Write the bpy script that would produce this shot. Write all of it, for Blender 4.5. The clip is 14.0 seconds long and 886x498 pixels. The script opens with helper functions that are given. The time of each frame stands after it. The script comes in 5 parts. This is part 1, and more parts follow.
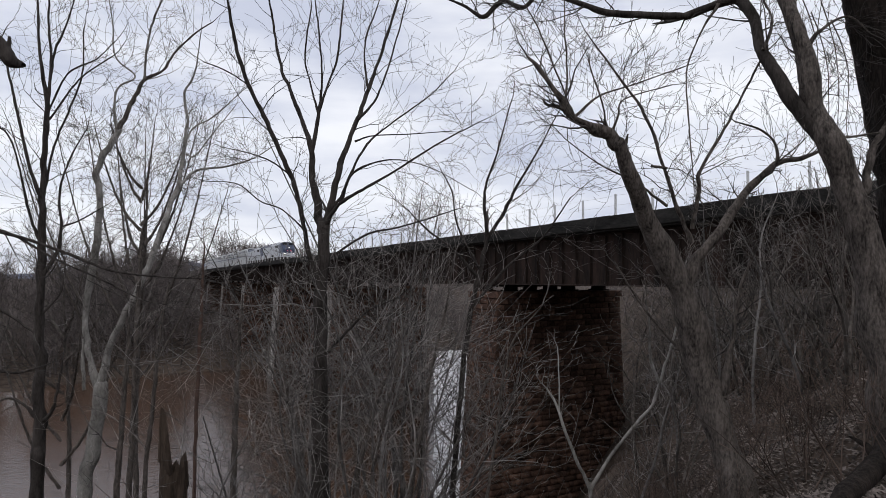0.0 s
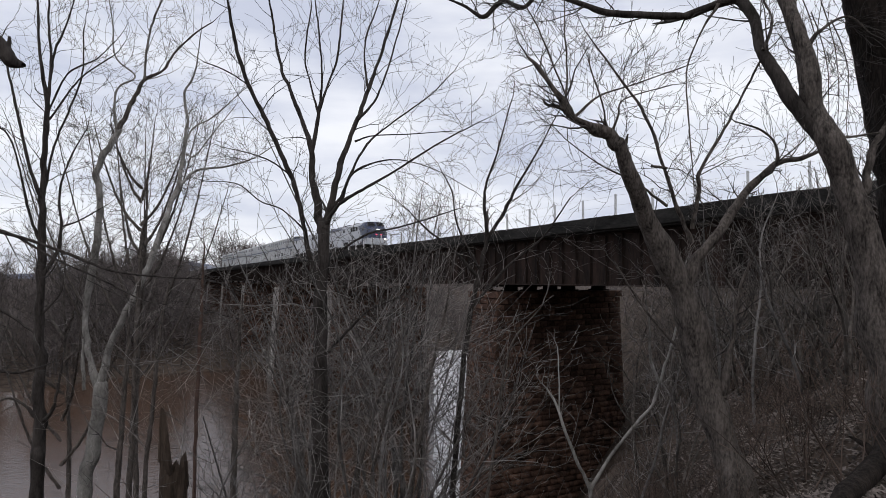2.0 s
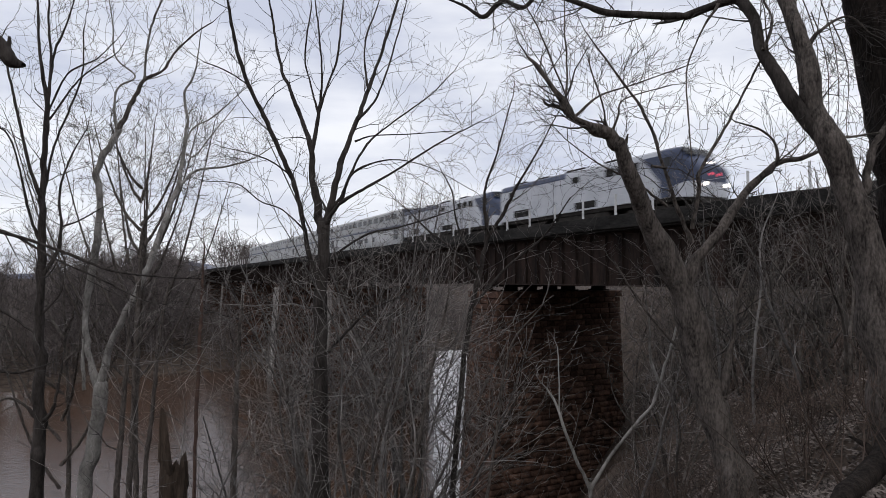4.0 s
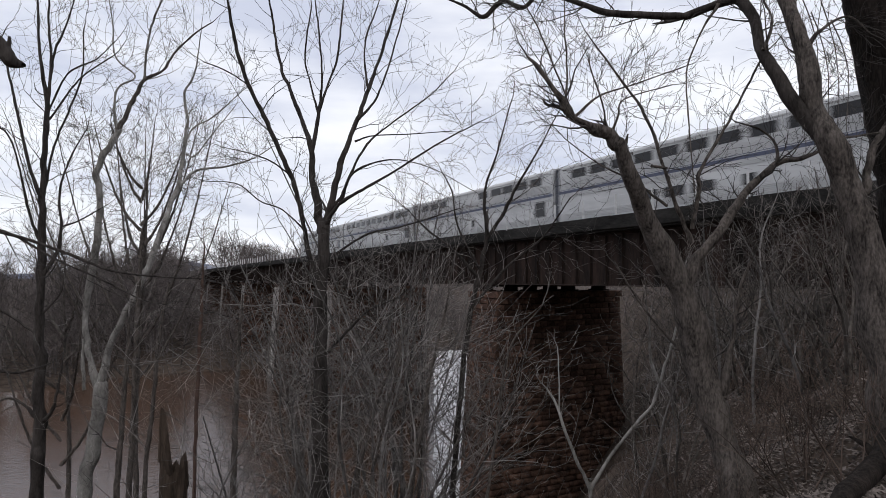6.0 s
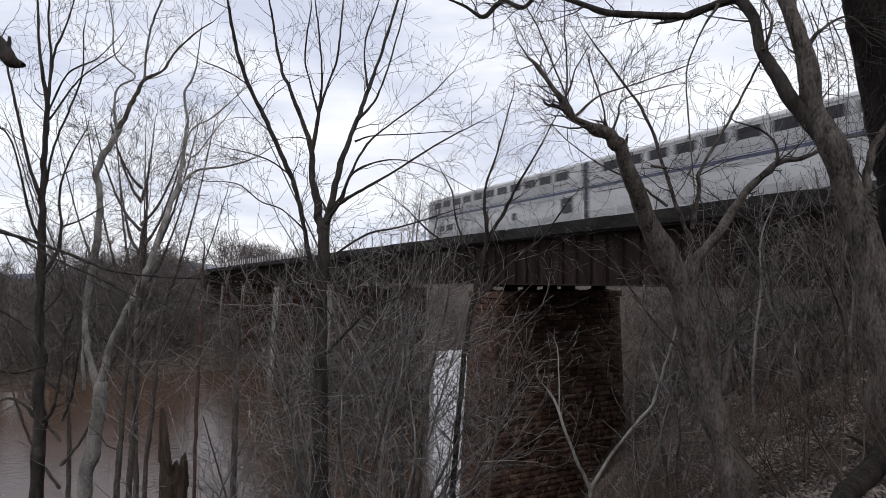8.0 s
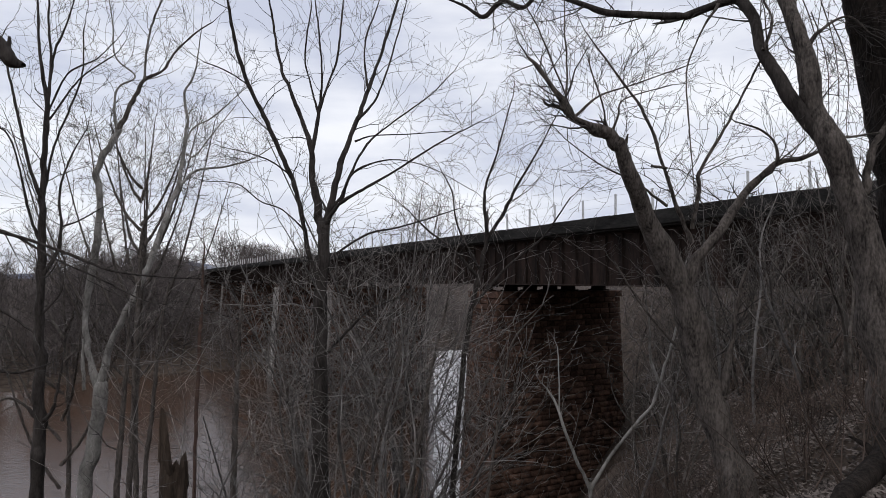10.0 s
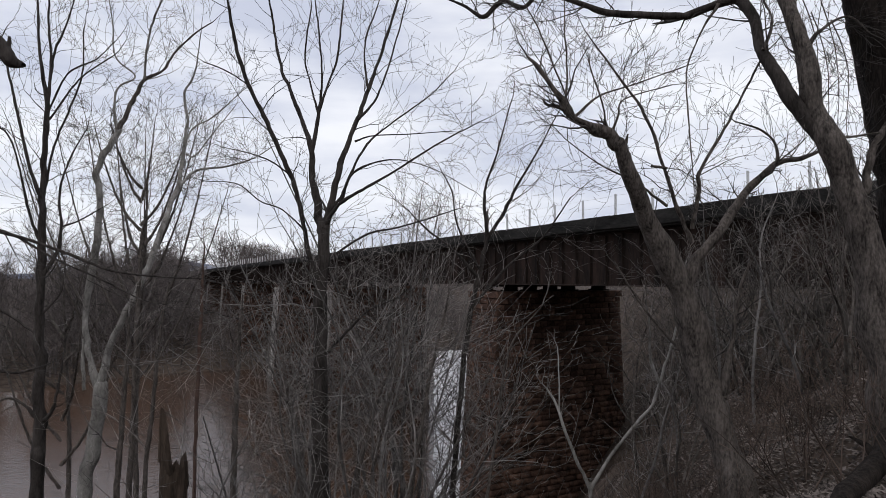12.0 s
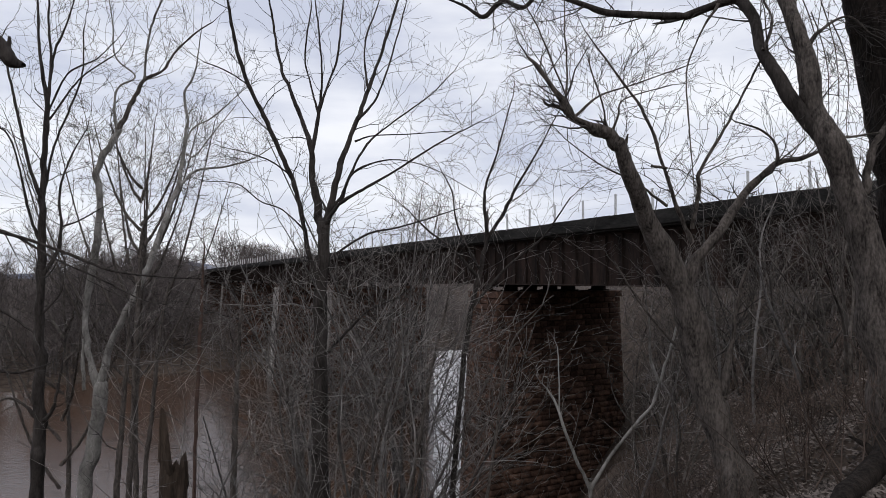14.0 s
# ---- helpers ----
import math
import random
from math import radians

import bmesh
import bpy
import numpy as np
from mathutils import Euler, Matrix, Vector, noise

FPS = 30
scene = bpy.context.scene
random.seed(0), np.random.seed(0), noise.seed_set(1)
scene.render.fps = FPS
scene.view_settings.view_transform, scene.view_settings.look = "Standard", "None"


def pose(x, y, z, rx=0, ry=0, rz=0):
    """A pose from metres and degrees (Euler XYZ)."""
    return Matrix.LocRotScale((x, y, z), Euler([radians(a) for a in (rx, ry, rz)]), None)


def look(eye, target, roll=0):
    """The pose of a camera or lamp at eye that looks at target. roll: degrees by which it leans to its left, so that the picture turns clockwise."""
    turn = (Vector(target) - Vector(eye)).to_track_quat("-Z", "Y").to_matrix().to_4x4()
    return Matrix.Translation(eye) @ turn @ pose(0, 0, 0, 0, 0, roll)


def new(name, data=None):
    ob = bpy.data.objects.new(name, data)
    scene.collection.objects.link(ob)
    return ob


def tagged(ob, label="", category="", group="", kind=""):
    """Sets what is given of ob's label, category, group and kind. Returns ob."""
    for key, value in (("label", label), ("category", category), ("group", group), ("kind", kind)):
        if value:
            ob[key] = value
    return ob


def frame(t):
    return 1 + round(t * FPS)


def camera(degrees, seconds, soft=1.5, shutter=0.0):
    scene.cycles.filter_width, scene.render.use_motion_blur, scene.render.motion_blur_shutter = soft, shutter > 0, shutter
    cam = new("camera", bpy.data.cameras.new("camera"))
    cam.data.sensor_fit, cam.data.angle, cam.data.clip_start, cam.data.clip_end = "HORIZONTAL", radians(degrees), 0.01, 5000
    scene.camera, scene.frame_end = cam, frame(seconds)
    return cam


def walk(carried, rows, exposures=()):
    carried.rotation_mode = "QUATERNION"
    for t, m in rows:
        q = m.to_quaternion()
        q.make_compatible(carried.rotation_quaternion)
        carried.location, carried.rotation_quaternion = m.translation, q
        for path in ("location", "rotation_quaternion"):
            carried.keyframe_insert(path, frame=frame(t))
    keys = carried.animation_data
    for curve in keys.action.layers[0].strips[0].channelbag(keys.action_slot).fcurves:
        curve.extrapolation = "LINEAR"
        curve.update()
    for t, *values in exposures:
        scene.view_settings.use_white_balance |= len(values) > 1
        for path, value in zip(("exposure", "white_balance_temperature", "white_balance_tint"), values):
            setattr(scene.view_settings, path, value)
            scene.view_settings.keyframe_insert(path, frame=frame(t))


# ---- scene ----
cam = camera(73.76, 14.0, soft=0.7, shutter=0.5)
EYE = (0.0, 0.0, 13.0)
TURN = 27.99  # degrees between the railway and the way the camera looks
walk(cam, [(0.0, pose(*EYE, 92.96, 0, -TURN)), (14.0, pose(*EYE, 92.96, 0, -TURN))], exposures=[(0.0, 0.0), (5.0, 0.0), (5.8, 0.05), (6.5, 0.15), (8.2, 0.15), (10.3, 0.0), (14.0, 0.0)])

# ---- light: an even overcast ----
world = bpy.data.worlds.new("overcast_sky")
scene.world = world
world.use_nodes = True
wn, wl = world.node_tree.nodes, world.node_tree.links
wn.clear()
w_out = wn.new("ShaderNodeOutputWorld")
w_bg = wn.new("ShaderNodeBackground")
w_bg.inputs["Strength"].default_value = 0.93
w_sky = wn.new("ShaderNodeTexSky")
w_sky.sky_type, w_sky.sun_disc = "NISHITA", False
w_sky.sun_elevation, w_sky.sun_rotation = radians(32), radians(150)
w_dim = wn.new("ShaderNodeVectorMath")
w_dim.operation = "SCALE"
w_dim.inputs["Scale"].default_value = 0.05
w_co = wn.new("ShaderNodeTexCoord")
w_map = wn.new("ShaderNodeMapping")
w_map.inputs["Rotation"].default_value = (0, 0, radians(TURN))
w_map.inputs["Scale"].default_value = (1.3, 1.3, 5.0)
w_n1 = wn.new("ShaderNodeTexNoise")
w_n1.inputs["Scale"].default_value, w_n1.inputs["Detail"].default_value, w_n1.inputs["Roughness"].default_value = 2.3, 6.0, 0.52
w_ramp = wn.new("ShaderNodeValToRGB")
w_ramp.color_ramp.elements[0].position, w_ramp.color_ramp.elements[0].color = 0.33, (0.71, 0.755, 0.91, 1)
w_ramp.color_ramp.elements[1].position, w_ramp.color_ramp.elements[1].color = 0.64, (1.11, 1.13, 1.20, 1)
w_mix = wn.new("ShaderNodeMixRGB")
w_mix.inputs["Fac"].default_value = 0.9
wl.new(w_co.outputs["Generated"], w_map.inputs["Vector"])
wl.new(w_map.outputs["Vector"], w_n1.inputs["Vector"])
wl.new(w_n1.outputs["Fac"], w_ramp.inputs["Fac"])
wl.new(w_sky.outputs["Color"], w_dim.inputs[0])
wl.new(w_dim.outputs["Vector"], w_mix.inputs["Color1"])
wl.new(w_ramp.outputs["Color"], w_mix.inputs["Color2"])
wl.new(w_mix.outputs["Color"], w_bg.inputs["Color"])
wl.new(w_bg.outputs["Background"], w_out.inputs["Surface"])

sun_data = bpy.data.lights.new("veiled_sun", "SUN")
sun_data.energy, sun_data.angle, sun_data.color = 0.6, radians(40), (1.0, 0.96, 0.9)
sun = new("veiled_sun", sun_data)
sun.matrix_world = look((-30, -60, 80), (0, 0, 0))


# ---- materials ----
def material(name, dark, light, scale=3.0, rough=0.85, bump=0.3, metal=0.0, stretch=(1, 1, 1), fine=18.0, spread=0.0, stain=None, fine_mix=0.35):
    """A worn surface: two scales of noise between two colours, relief from both, and a shift from piece to piece."""
    m = bpy.data.materials.new(name)
    m.use_nodes = True
    n, l = m.node_tree.nodes, m.node_tree.links
    b = n["Principled BSDF"]
    co, mp = n.new("ShaderNodeTexCoord"), n.new("ShaderNodeMapping")
    mp.inputs["Scale"].default_value = stretch
    l.new(co.outputs["Object"], mp.inputs["Vector"])
    big, small = n.new("ShaderNodeTexNoise"), n.new("ShaderNodeTexNoise")
    big.inputs["Scale"].default_value, big.inputs["Detail"].default_value = scale, 4.0
    small.inputs["Scale"].default_value, small.inputs["Detail"].default_value = scale * fine / 3.0, 3.0
    for t in (big, small):
        l.new(mp.outputs["Vector"], t.inputs["Vector"])
    mixed = n.new("ShaderNodeMix")
    mixed.inputs["Factor"].default_value = fine_mix
    l.new(big.outputs["Fac"], mixed.inputs["A"])
    l.new(small.outputs["Fac"], mixed.inputs["B"])
    ramp = n.new("ShaderNodeValToRGB")
    ramp.color_ramp.elements[0].position, ramp.color_ramp.elements[0].color = 0.36, (*dark, 1)
    ramp.color_ramp.elements[1].position, ramp.color_ramp.elements[1].color = 0.64, (*light, 1)
    if stain:
        e = ramp.color_ramp.elements.new(0.72)
        e.color = (*stain, 1)
    l.new(mixed.outputs["Result"], ramp.inputs["Fac"])
    colour = ramp.outputs["Color"]
    if spread:
        info, geo = n.new("ShaderNodeObjectInfo"), n.new("ShaderNodeNewGeometry")
        add, rng = n.new("ShaderNodeMath"), n.new("ShaderNodeMapRange")
        frac = n.new("ShaderNodeMath")
        frac.operation = "FRACT"
        l.new(info.outputs["Random"], add.inputs[0])
        l.new(geo.outputs["Random Per Island"], add.inputs[1])
        l.new(add.outputs["Value"], frac.inputs[0])
        l.new(frac.outputs["Value"], rng.inputs["Value"])
        rng.inputs["To Min"].default_value, rng.inputs["To Max"].default_value = 1 - spread, 1 + spread
        hsv = n.new("ShaderNodeHueSaturation")
        l.new(rng.outputs["Result"], hsv.inputs["Value"])
        l.new(colour, hsv.inputs["Color"])
        colour = hsv.outputs["Color"]
    l.new(colour, b.inputs["Base Color"])
    b.inputs["Roughness"].default_value, b.inputs["Metallic"].default_value = rough, metal
    if rough >= 0.8:
        b.inputs["Specular IOR Level"].default_value = 0.12
    if bump:
        bp = n.new("ShaderNodeBump")
        bp.inputs["Strength"].default_value, bp.inputs["Distance"].default_value = bump, 0.05
        l.new(mixed.outputs["Result"], bp.inputs["Height"])
        l.new(bp.outputs["Normal"], b.inputs["Normal"])
    return m


M = {
    "bark_dark": material("dark_ridged_bark", (0.016, 0.0135, 0.012), (0.066, 0.057, 0.052), 7, 0.95, 1.0, stretch=(1, 1, 0.25)),
    "bark_black": material("black_furrowed_bark", (0.006, 0.005, 0.0045), (0.034, 0.027, 0.023), 9, 0.95, 1.0, stretch=(1, 1, 0.16), fine=14, fine_mix=0.5),
    "bark_brown": material("brown_bark", (0.026, 0.022, 0.0195), (0.148, 0.127, 0.113), 9, 0.95, 1.0, stretch=(1, 1, 0.35), fine=14, fine_mix=0.5),
    "bark_pale": material("pale_flaking_bark", (0.085, 0.078, 0.070), (0.30, 0.285, 0.265), 4.0, 0.9, 0.4, stretch=(1, 1, 0.5), stain=(0.55, 0.53, 0.50)),
    "bark_red": material("reddish_stem_bark", (0.055, 0.036, 0.030), (0.115, 0.075, 0.060), 4, 0.9, 0.5),
    "twig": material("grey_twig_bark", (0.050, 0.044, 0.041), (0.225, 0.204, 0.191), 2, 0.9, 0.0, spread=0.7),
    "twig_dark": material("dark_twig_bark", (0.026, 0.023, 0.021), (0.080, 0.072, 0.067), 3, 0.9, 0.0, spread=0.3),
    "twig_pale": material("pale_sapling_bark", (0.060, 0.055, 0.052), (0.25, 0.233, 0.221), 2, 0.9, 0.3, spread=0.6),
    "brush_warm": material("warm_brown_briars", (0.040, 0.029, 0.024), (0.145, 0.108, 0.090), 1.2, 0.95, 0.0, spread=0.6),
    "brush_stem": material("grey_brown_shrub_bark", (0.030, 0.026, 0.023), (0.150, 0.132, 0.118), 3, 0.9, 0.3, spread=0.5),
    "twig_fine": material("fine_grey_twigs", (0.035, 0.030, 0.028), (0.110, 0.098, 0.092), 2, 0.9, 0.0, spread=0.4),
    # skylight on the far piers' end faces, put in as a paler stone colour
    "skylit_stone": material("skylit_end_sandstone", (0.13, 0.108, 0.094), (0.43, 0.405, 0.38), 0.7, 0.95, 0.7, stretch=(1, 1, 0.3), spread=0.3, stain=(0.62, 0.60, 0.58)),
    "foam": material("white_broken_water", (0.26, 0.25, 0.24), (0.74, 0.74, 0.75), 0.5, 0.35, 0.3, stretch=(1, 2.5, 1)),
    "brush": material("brown_brush_stems", (0.028, 0.024, 0.022), (0.165, 0.147, 0.136), 0.8, 0.95, 0.0, spread=0.75),
    # haze over the far trees is put into this paler bark tone
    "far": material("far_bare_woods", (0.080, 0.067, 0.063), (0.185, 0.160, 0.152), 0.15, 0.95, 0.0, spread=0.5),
    "soil": material("leaf_litter_soil", (0.032, 0.023, 0.018), (0.105, 0.080, 0.064), 0.7, 0.98, 1.0, fine=36, stain=(0.15, 0.122, 0.10)),
    "leaf": material("dead_oak_leaves", (0.040, 0.032, 0.028), (0.190, 0.160, 0.142), 2.0, 0.9, 0.0, spread=0.75),
    "steel": material("rusty_black_girder_steel", (0.010, 0.008, 0.007), (0.042, 0.027, 0.022), 0.9, 0.8, 0.3, 0.1, stretch=(1, 1, 0.25), stain=(0.075, 0.040, 0.028)),
    "deck": material("tarred_deck_timber", (0.010, 0.0095, 0.009), (0.034, 0.032, 0.030), 1.5, 0.9, 0.5, stretch=(1, 0.3, 1), spread=0.2),
    "rail": material("worn_rail_steel", (0.07, 0.055, 0.045), (0.16, 0.13, 0.11), 2, 0.5, 0.1, 0.7),
    "post": material("galvanised_post", (0.46, 0.46, 0.46), (0.62, 0.62, 0.63), 4, 0.6, 0.05, 0.0),
    "stone": material("sooty_red_sandstone", (0.023, 0.0155, 0.0125), (0.115, 0.066, 0.048), 1.3, 0.95, 0.9, spread=0.45, stain=(0.14, 0.095, 0.07)),
    "mortar": material("dark_pier_joints", (0.012, 0.009, 0.008), (0.034, 0.025, 0.021), 2, 0.97, 0.5),
    "shell": material("brushed_stainless_steel", (0.38, 0.38, 0.38), (0.53, 0.53, 0.53), 0.6, 0.45, 0.03, 0.25, stretch=(1, 0.25, 1), stain=(0.34, 0.33, 0.32)),
    "roof": material("dusty_grey_roof_metal", (0.40, 0.40, 0.41), (0.56, 0.56, 0.57), 0.8, 0.55, 0.05, 0.3),
    "paint_grey": material("silver_grey_locomotive_paint", (0.40, 0.41, 0.44), (0.52, 0.53, 0.56), 0.6, 0.4, 0.02, 0.1, stain=(0.36, 0.36, 0.37)),
    "paint_blue": material("deep_blue_paint", (0.022, 0.033, 0.072), (0.038, 0.052, 0.105), 0.8, 0.4, 0.02),
    "stripe": material("slate_blue_stripe", (0.045, 0.055, 0.098), (0.075, 0.087, 0.14), 0.8, 0.45, 0.0),
    "white": material("white_paint", (0.68, 0.68, 0.68), (0.80, 0.80, 0.80), 1, 0.5, 0.0),
    "black": material("black_rubber_and_grime", (0.010, 0.010, 0.010), (0.035, 0.033, 0.031), 3, 0.8, 0.2),
    "bellows": material("grey_blue_gangway_rubber", (0.048, 0.053, 0.068), (0.085, 0.091, 0.110), 3, 0.75, 0.2),
    "under": material("grimy_underframe_steel", (0.020, 0.018, 0.016), (0.060, 0.053, 0.047), 2, 0.8, 0.3, 0.2),
    # the haze of distance is put into the hill's blue-grey colour
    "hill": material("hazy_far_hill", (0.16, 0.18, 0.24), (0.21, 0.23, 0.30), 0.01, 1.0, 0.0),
    "dead": material("rotten_stump_wood", (0.018, 0.014, 0.011), (0.075, 0.055, 0.042), 6, 0.95, 1.0, stretch=(1, 1, 0.2)),
}


def glass_material(name, tint, rough):
    m = bpy.data.materials.new(name)
    m.use_nodes = True
    b = m.node_tree.nodes["Principled BSDF"]
    b.inputs["Base Color"].default_value = (*tint, 1)
    b.inputs["Roughness"].default_value = rough
    b.inputs["Specular IOR Level"].default_value = 0.3
    return m


M["pane"] = glass_material("tinted_train_glass", (0.018, 0.018, 0.020), 0.22)


def lamp_material(name, colour, strength):
    m = bpy.data.materials.new(name)
    m.use_nodes = True
    b = m.node_tree.nodes["Principled BSDF"]
    b.inputs["Base Color"].default_value = (*colour, 1)
    b.inputs["Emission Color"].default_value = (*colour, 1)
    b.inputs["Emission Strength"].default_value = strength
    return m


M["lamp"] = lamp_material("lit_headlamp", (1.0, 0.93, 0.85), 3.5)
M["red_lamp"] = lamp_material("red_nose_light", (1.0, 0.10, 0.16), 0.9)


def water_material():
    m = bpy.data.materials.new("muddy_river_water")
    m.use_nodes = True
    n, l = m.node_tree.nodes, m.node_tree.links
    b = n["Principled BSDF"]
    co, mp, t2 = n.new("ShaderNodeTexCoord"), n.new("ShaderNodeMapping"), n.new("ShaderNodeTexNoise")
    mp.inputs["Scale"].default_value = (1, 2.2, 1)
    l.new(co.outputs["Object"], mp.inputs["Vector"])
    l.new(mp.outputs["Vector"], t2.inputs["Vector"])
    t2.inputs["Scale"].default_value = 0.03
    ramp = n.new("ShaderNodeValToRGB")
    ramp.color_ramp.elements[0].color, ramp.color_ramp.elements[1].color = (0.058, 0.033, 0.021, 1), (0.085, 0.050, 0.033, 1)
    l.new(t2.outputs["Fac"], ramp.inputs["Fac"])
    l.new(ramp.outputs["Color"], b.inputs["Base Color"])
    b.inputs["Roughness"].default_value = 0.16
    wave, wm, bp = n.new("ShaderNodeTexNoise"), n.new("ShaderNodeMapping"), n.new("ShaderNodeBump")
    wm.inputs["Scale"].default_value = (0.5, 1.6, 1)
    wave.inputs["Scale"].default_value, wave.inputs["Detail"].default_value = 0.9, 3.0
    l.new(co.outputs["Object"], wm.inputs["Vector"])
    l.new(wm.outputs["Vector"], wave.inputs["Vector"])
    l.new(wave.outputs["Fac"], bp.inputs["Height"])
    bp.inputs["Strength"].default_value, bp.inputs["Distance"].default_value = 0.35, 0.12
    l.new(bp.outputs["Normal"], b.inputs["Normal"])
    b.inputs["IOR"].default_value = 1.333
    return m


M["water"] = water_material()


# ---- building tools ----
def empty(name, x=0.0, y=0.0, z=0.0):
    ob = new(name)
    ob.location = (x, y, z)
    return ob


def part(name, bm, mat, parent=None, label="", smooth=False):
    """Links a bmesh as one mesh object, under a thing or a part if one is given."""
    me = bpy.data.meshes.new(name)
    bm.to_mesh(me)
    bm.free()
    return mesh_part(name, me, mat, parent, label, smooth)


def mesh_part(name, me, mat, parent=None, label="", smooth=False):
    for mm in (mat if isinstance(mat, (list, tuple)) else [mat]):
        me.materials.append(mm)
    if smooth:
        me.polygons.foreach_set("use_smooth", [True] * len(me.polygons))
    ob = new(name, me)
    if parent:
        ob.parent = parent
    if label:
        ob["label"] = label
    return ob


def shared(name, me, parent, m):
    """One more object on a mesh that others use too."""
    ob = new(name, me)
    ob.parent = parent
    ob.matrix_basis = m
    return ob


def box(bm, x0, x1, y0, y1, z0, z1, bevel=0.0):
    r = bmesh.ops.create_cube(bm, size=1.0, matrix=Matrix.LocRotScale(((x0 + x1) / 2, (y0 + y1) / 2, (z0 + z1) / 2), None, (x1 - x0, y1 - y0, z1 - z0)))
    if bevel:
        es = {e for v in r["verts"] for e in v.link_edges}
        bmesh.ops.bevel(bm, geom=list(es), offset=bevel, segments=1, affect="EDGES")
    return bm


def boxed(*a, bevel=0.0):
    return box(bmesh.new(), *a, bevel=bevel)


def rod(bm, a, b, r, sides=8, r2=None):
    a, b = Vector(a), Vector(b)
    d = b - a
    m = Matrix.Translation((a + b) / 2) @ d.to_track_quat("Z", "Y").to_matrix().to_4x4()
    bmesh.ops.create_cone(bm, cap_ends=True, segments=sides, radius1=r, radius2=r if r2 is None else r2, depth=d.length, matrix=m)
    return bm


def loft(bm, rings, caps=True):
    """Skins rings of equal count."""
    vs = [[bm.verts.new(p) for p in ring] for ring in rings]
    n = len(vs[0])
    for a, b in zip(vs, vs[1:]):
        for i in range(n):
            bm.faces.new((a[i], a[(i + 1) % n], b[(i + 1) % n], b[i]))
    if caps:
        bm.faces.new(vs[0][::-1])
        bm.faces.new(vs[-1])
    bmesh.ops.recalc_face_normals(bm, faces=bm.faces)
    return bm


# ---- ground ----
RAIL_Z = 16.95
TRACK_X = 30.86
WATER = -9.0


def smooth01(t):
    t = np.clip(t, 0, 1)
    return t * t * (3 - 2 * t)


def height(x, y):
    """Ground height: the near bluff, the river bed, the far flood plain and the hills."""
    x, y = np.asarray(x, float), np.asarray(y, float)
    u = y - 0.35 * np.clip(x, -60, 90) - 1.0 * np.clip(x - 33, 0, 120) - 0.55 * np.clip(x - 8 - 0.55 * np.clip(y - 5, 0, 99), 0, 9) * np.clip((29 - x) / 9, 0, 1) + 1.9 * np.exp(-((x - 6.6) / 2.2) ** 2) * smooth01((y - 3.5) / 2) + 2.4 * np.exp(-((x - 9.5) / 3.2) ** 2 - ((y - 11) / 3.6) ** 2)
    near = 11.35 - 0.35 * u - 0.42 * np.clip(u - 4.7, 0, 40) + 0.05 * np.clip(3.2 - np.abs(u - 4.7), 0, 4)
    near = np.where(near > 14.0, 14.0 + 2.2 * (1 - np.exp(-(near - 14.0) / 2.2)), near)
    near = np.maximum(near, WATER - 2.5)
    v = y - (146 + 0.2 * np.clip(x, -200, 250))
    far = WATER - 2.5 + 4.0 * smooth01((v + 4) / 12) + 3.0 * smooth01((v - 4) / 40) + 0.05 * np.clip(v - 30, 0, 200) + 0.01 * np.clip(v - 230, 0, 900)
    ripple = 0.22 * np.sin(x * 0.55 + 1.3 * np.sin(y * 0.31)) * np.sin(y * 0.47 + 0.8) + 0.10 * np.sin(x * 1.7 + y * 1.1)
    bank = np.where(y > 326, 16.3 - 0.6 * np.clip(np.abs(x - 34) - 8, 0, 60), -60.0)
    return np.maximum(np.maximum(near, far), bank) + ripple * np.clip((near - WATER - 0.5) / 6, 0.05, 1)


def ground_sheet():
    g = np.linspace(-1, 1, 211)
    ax = 30 * g + 60 * g ** 3 + 2900 * g ** 7
    X, Y = np.meshgrid(ax + 10, ax + 12, indexing="ij")
    Z = height(X, Y)
    n = len(ax)
    co = np.stack([X, Y, Z], -1).reshape(-1, 3)
    i = np.arange(n * n).reshape(n, n)
    q = np.stack([i[:-1, :-1], i[1:, :-1], i[1:, 1:], i[:-1, 1:]], -1).reshape(-1, 4)
    me = bpy.data.meshes.new("ground")
    me.from_pydata(co.tolist(), [], q.tolist())
    tagged(mesh_part("ground", me, M["soil"], smooth=True), "steep river bluff of brown leaf litter and soil", "ground", kind="structure")


ground_sheet()
bmw = bmesh.new()
bmesh.ops.create_grid(bmw, x_segments=1, y_segments=1, size=1500)
wat = part("water", bmw, M["water"])
wat.location.z = WATER
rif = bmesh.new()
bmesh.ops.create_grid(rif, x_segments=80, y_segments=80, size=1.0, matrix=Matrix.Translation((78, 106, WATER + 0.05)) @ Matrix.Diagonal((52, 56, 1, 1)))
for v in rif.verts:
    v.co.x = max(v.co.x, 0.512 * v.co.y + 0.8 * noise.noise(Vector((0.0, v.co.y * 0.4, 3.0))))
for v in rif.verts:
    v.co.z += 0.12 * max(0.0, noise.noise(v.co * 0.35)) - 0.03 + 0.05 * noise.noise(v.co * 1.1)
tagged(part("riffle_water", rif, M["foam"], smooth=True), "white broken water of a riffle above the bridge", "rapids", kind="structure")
tagged(wat, "muddy brown river with dull sky reflections", "river", kind="structure")


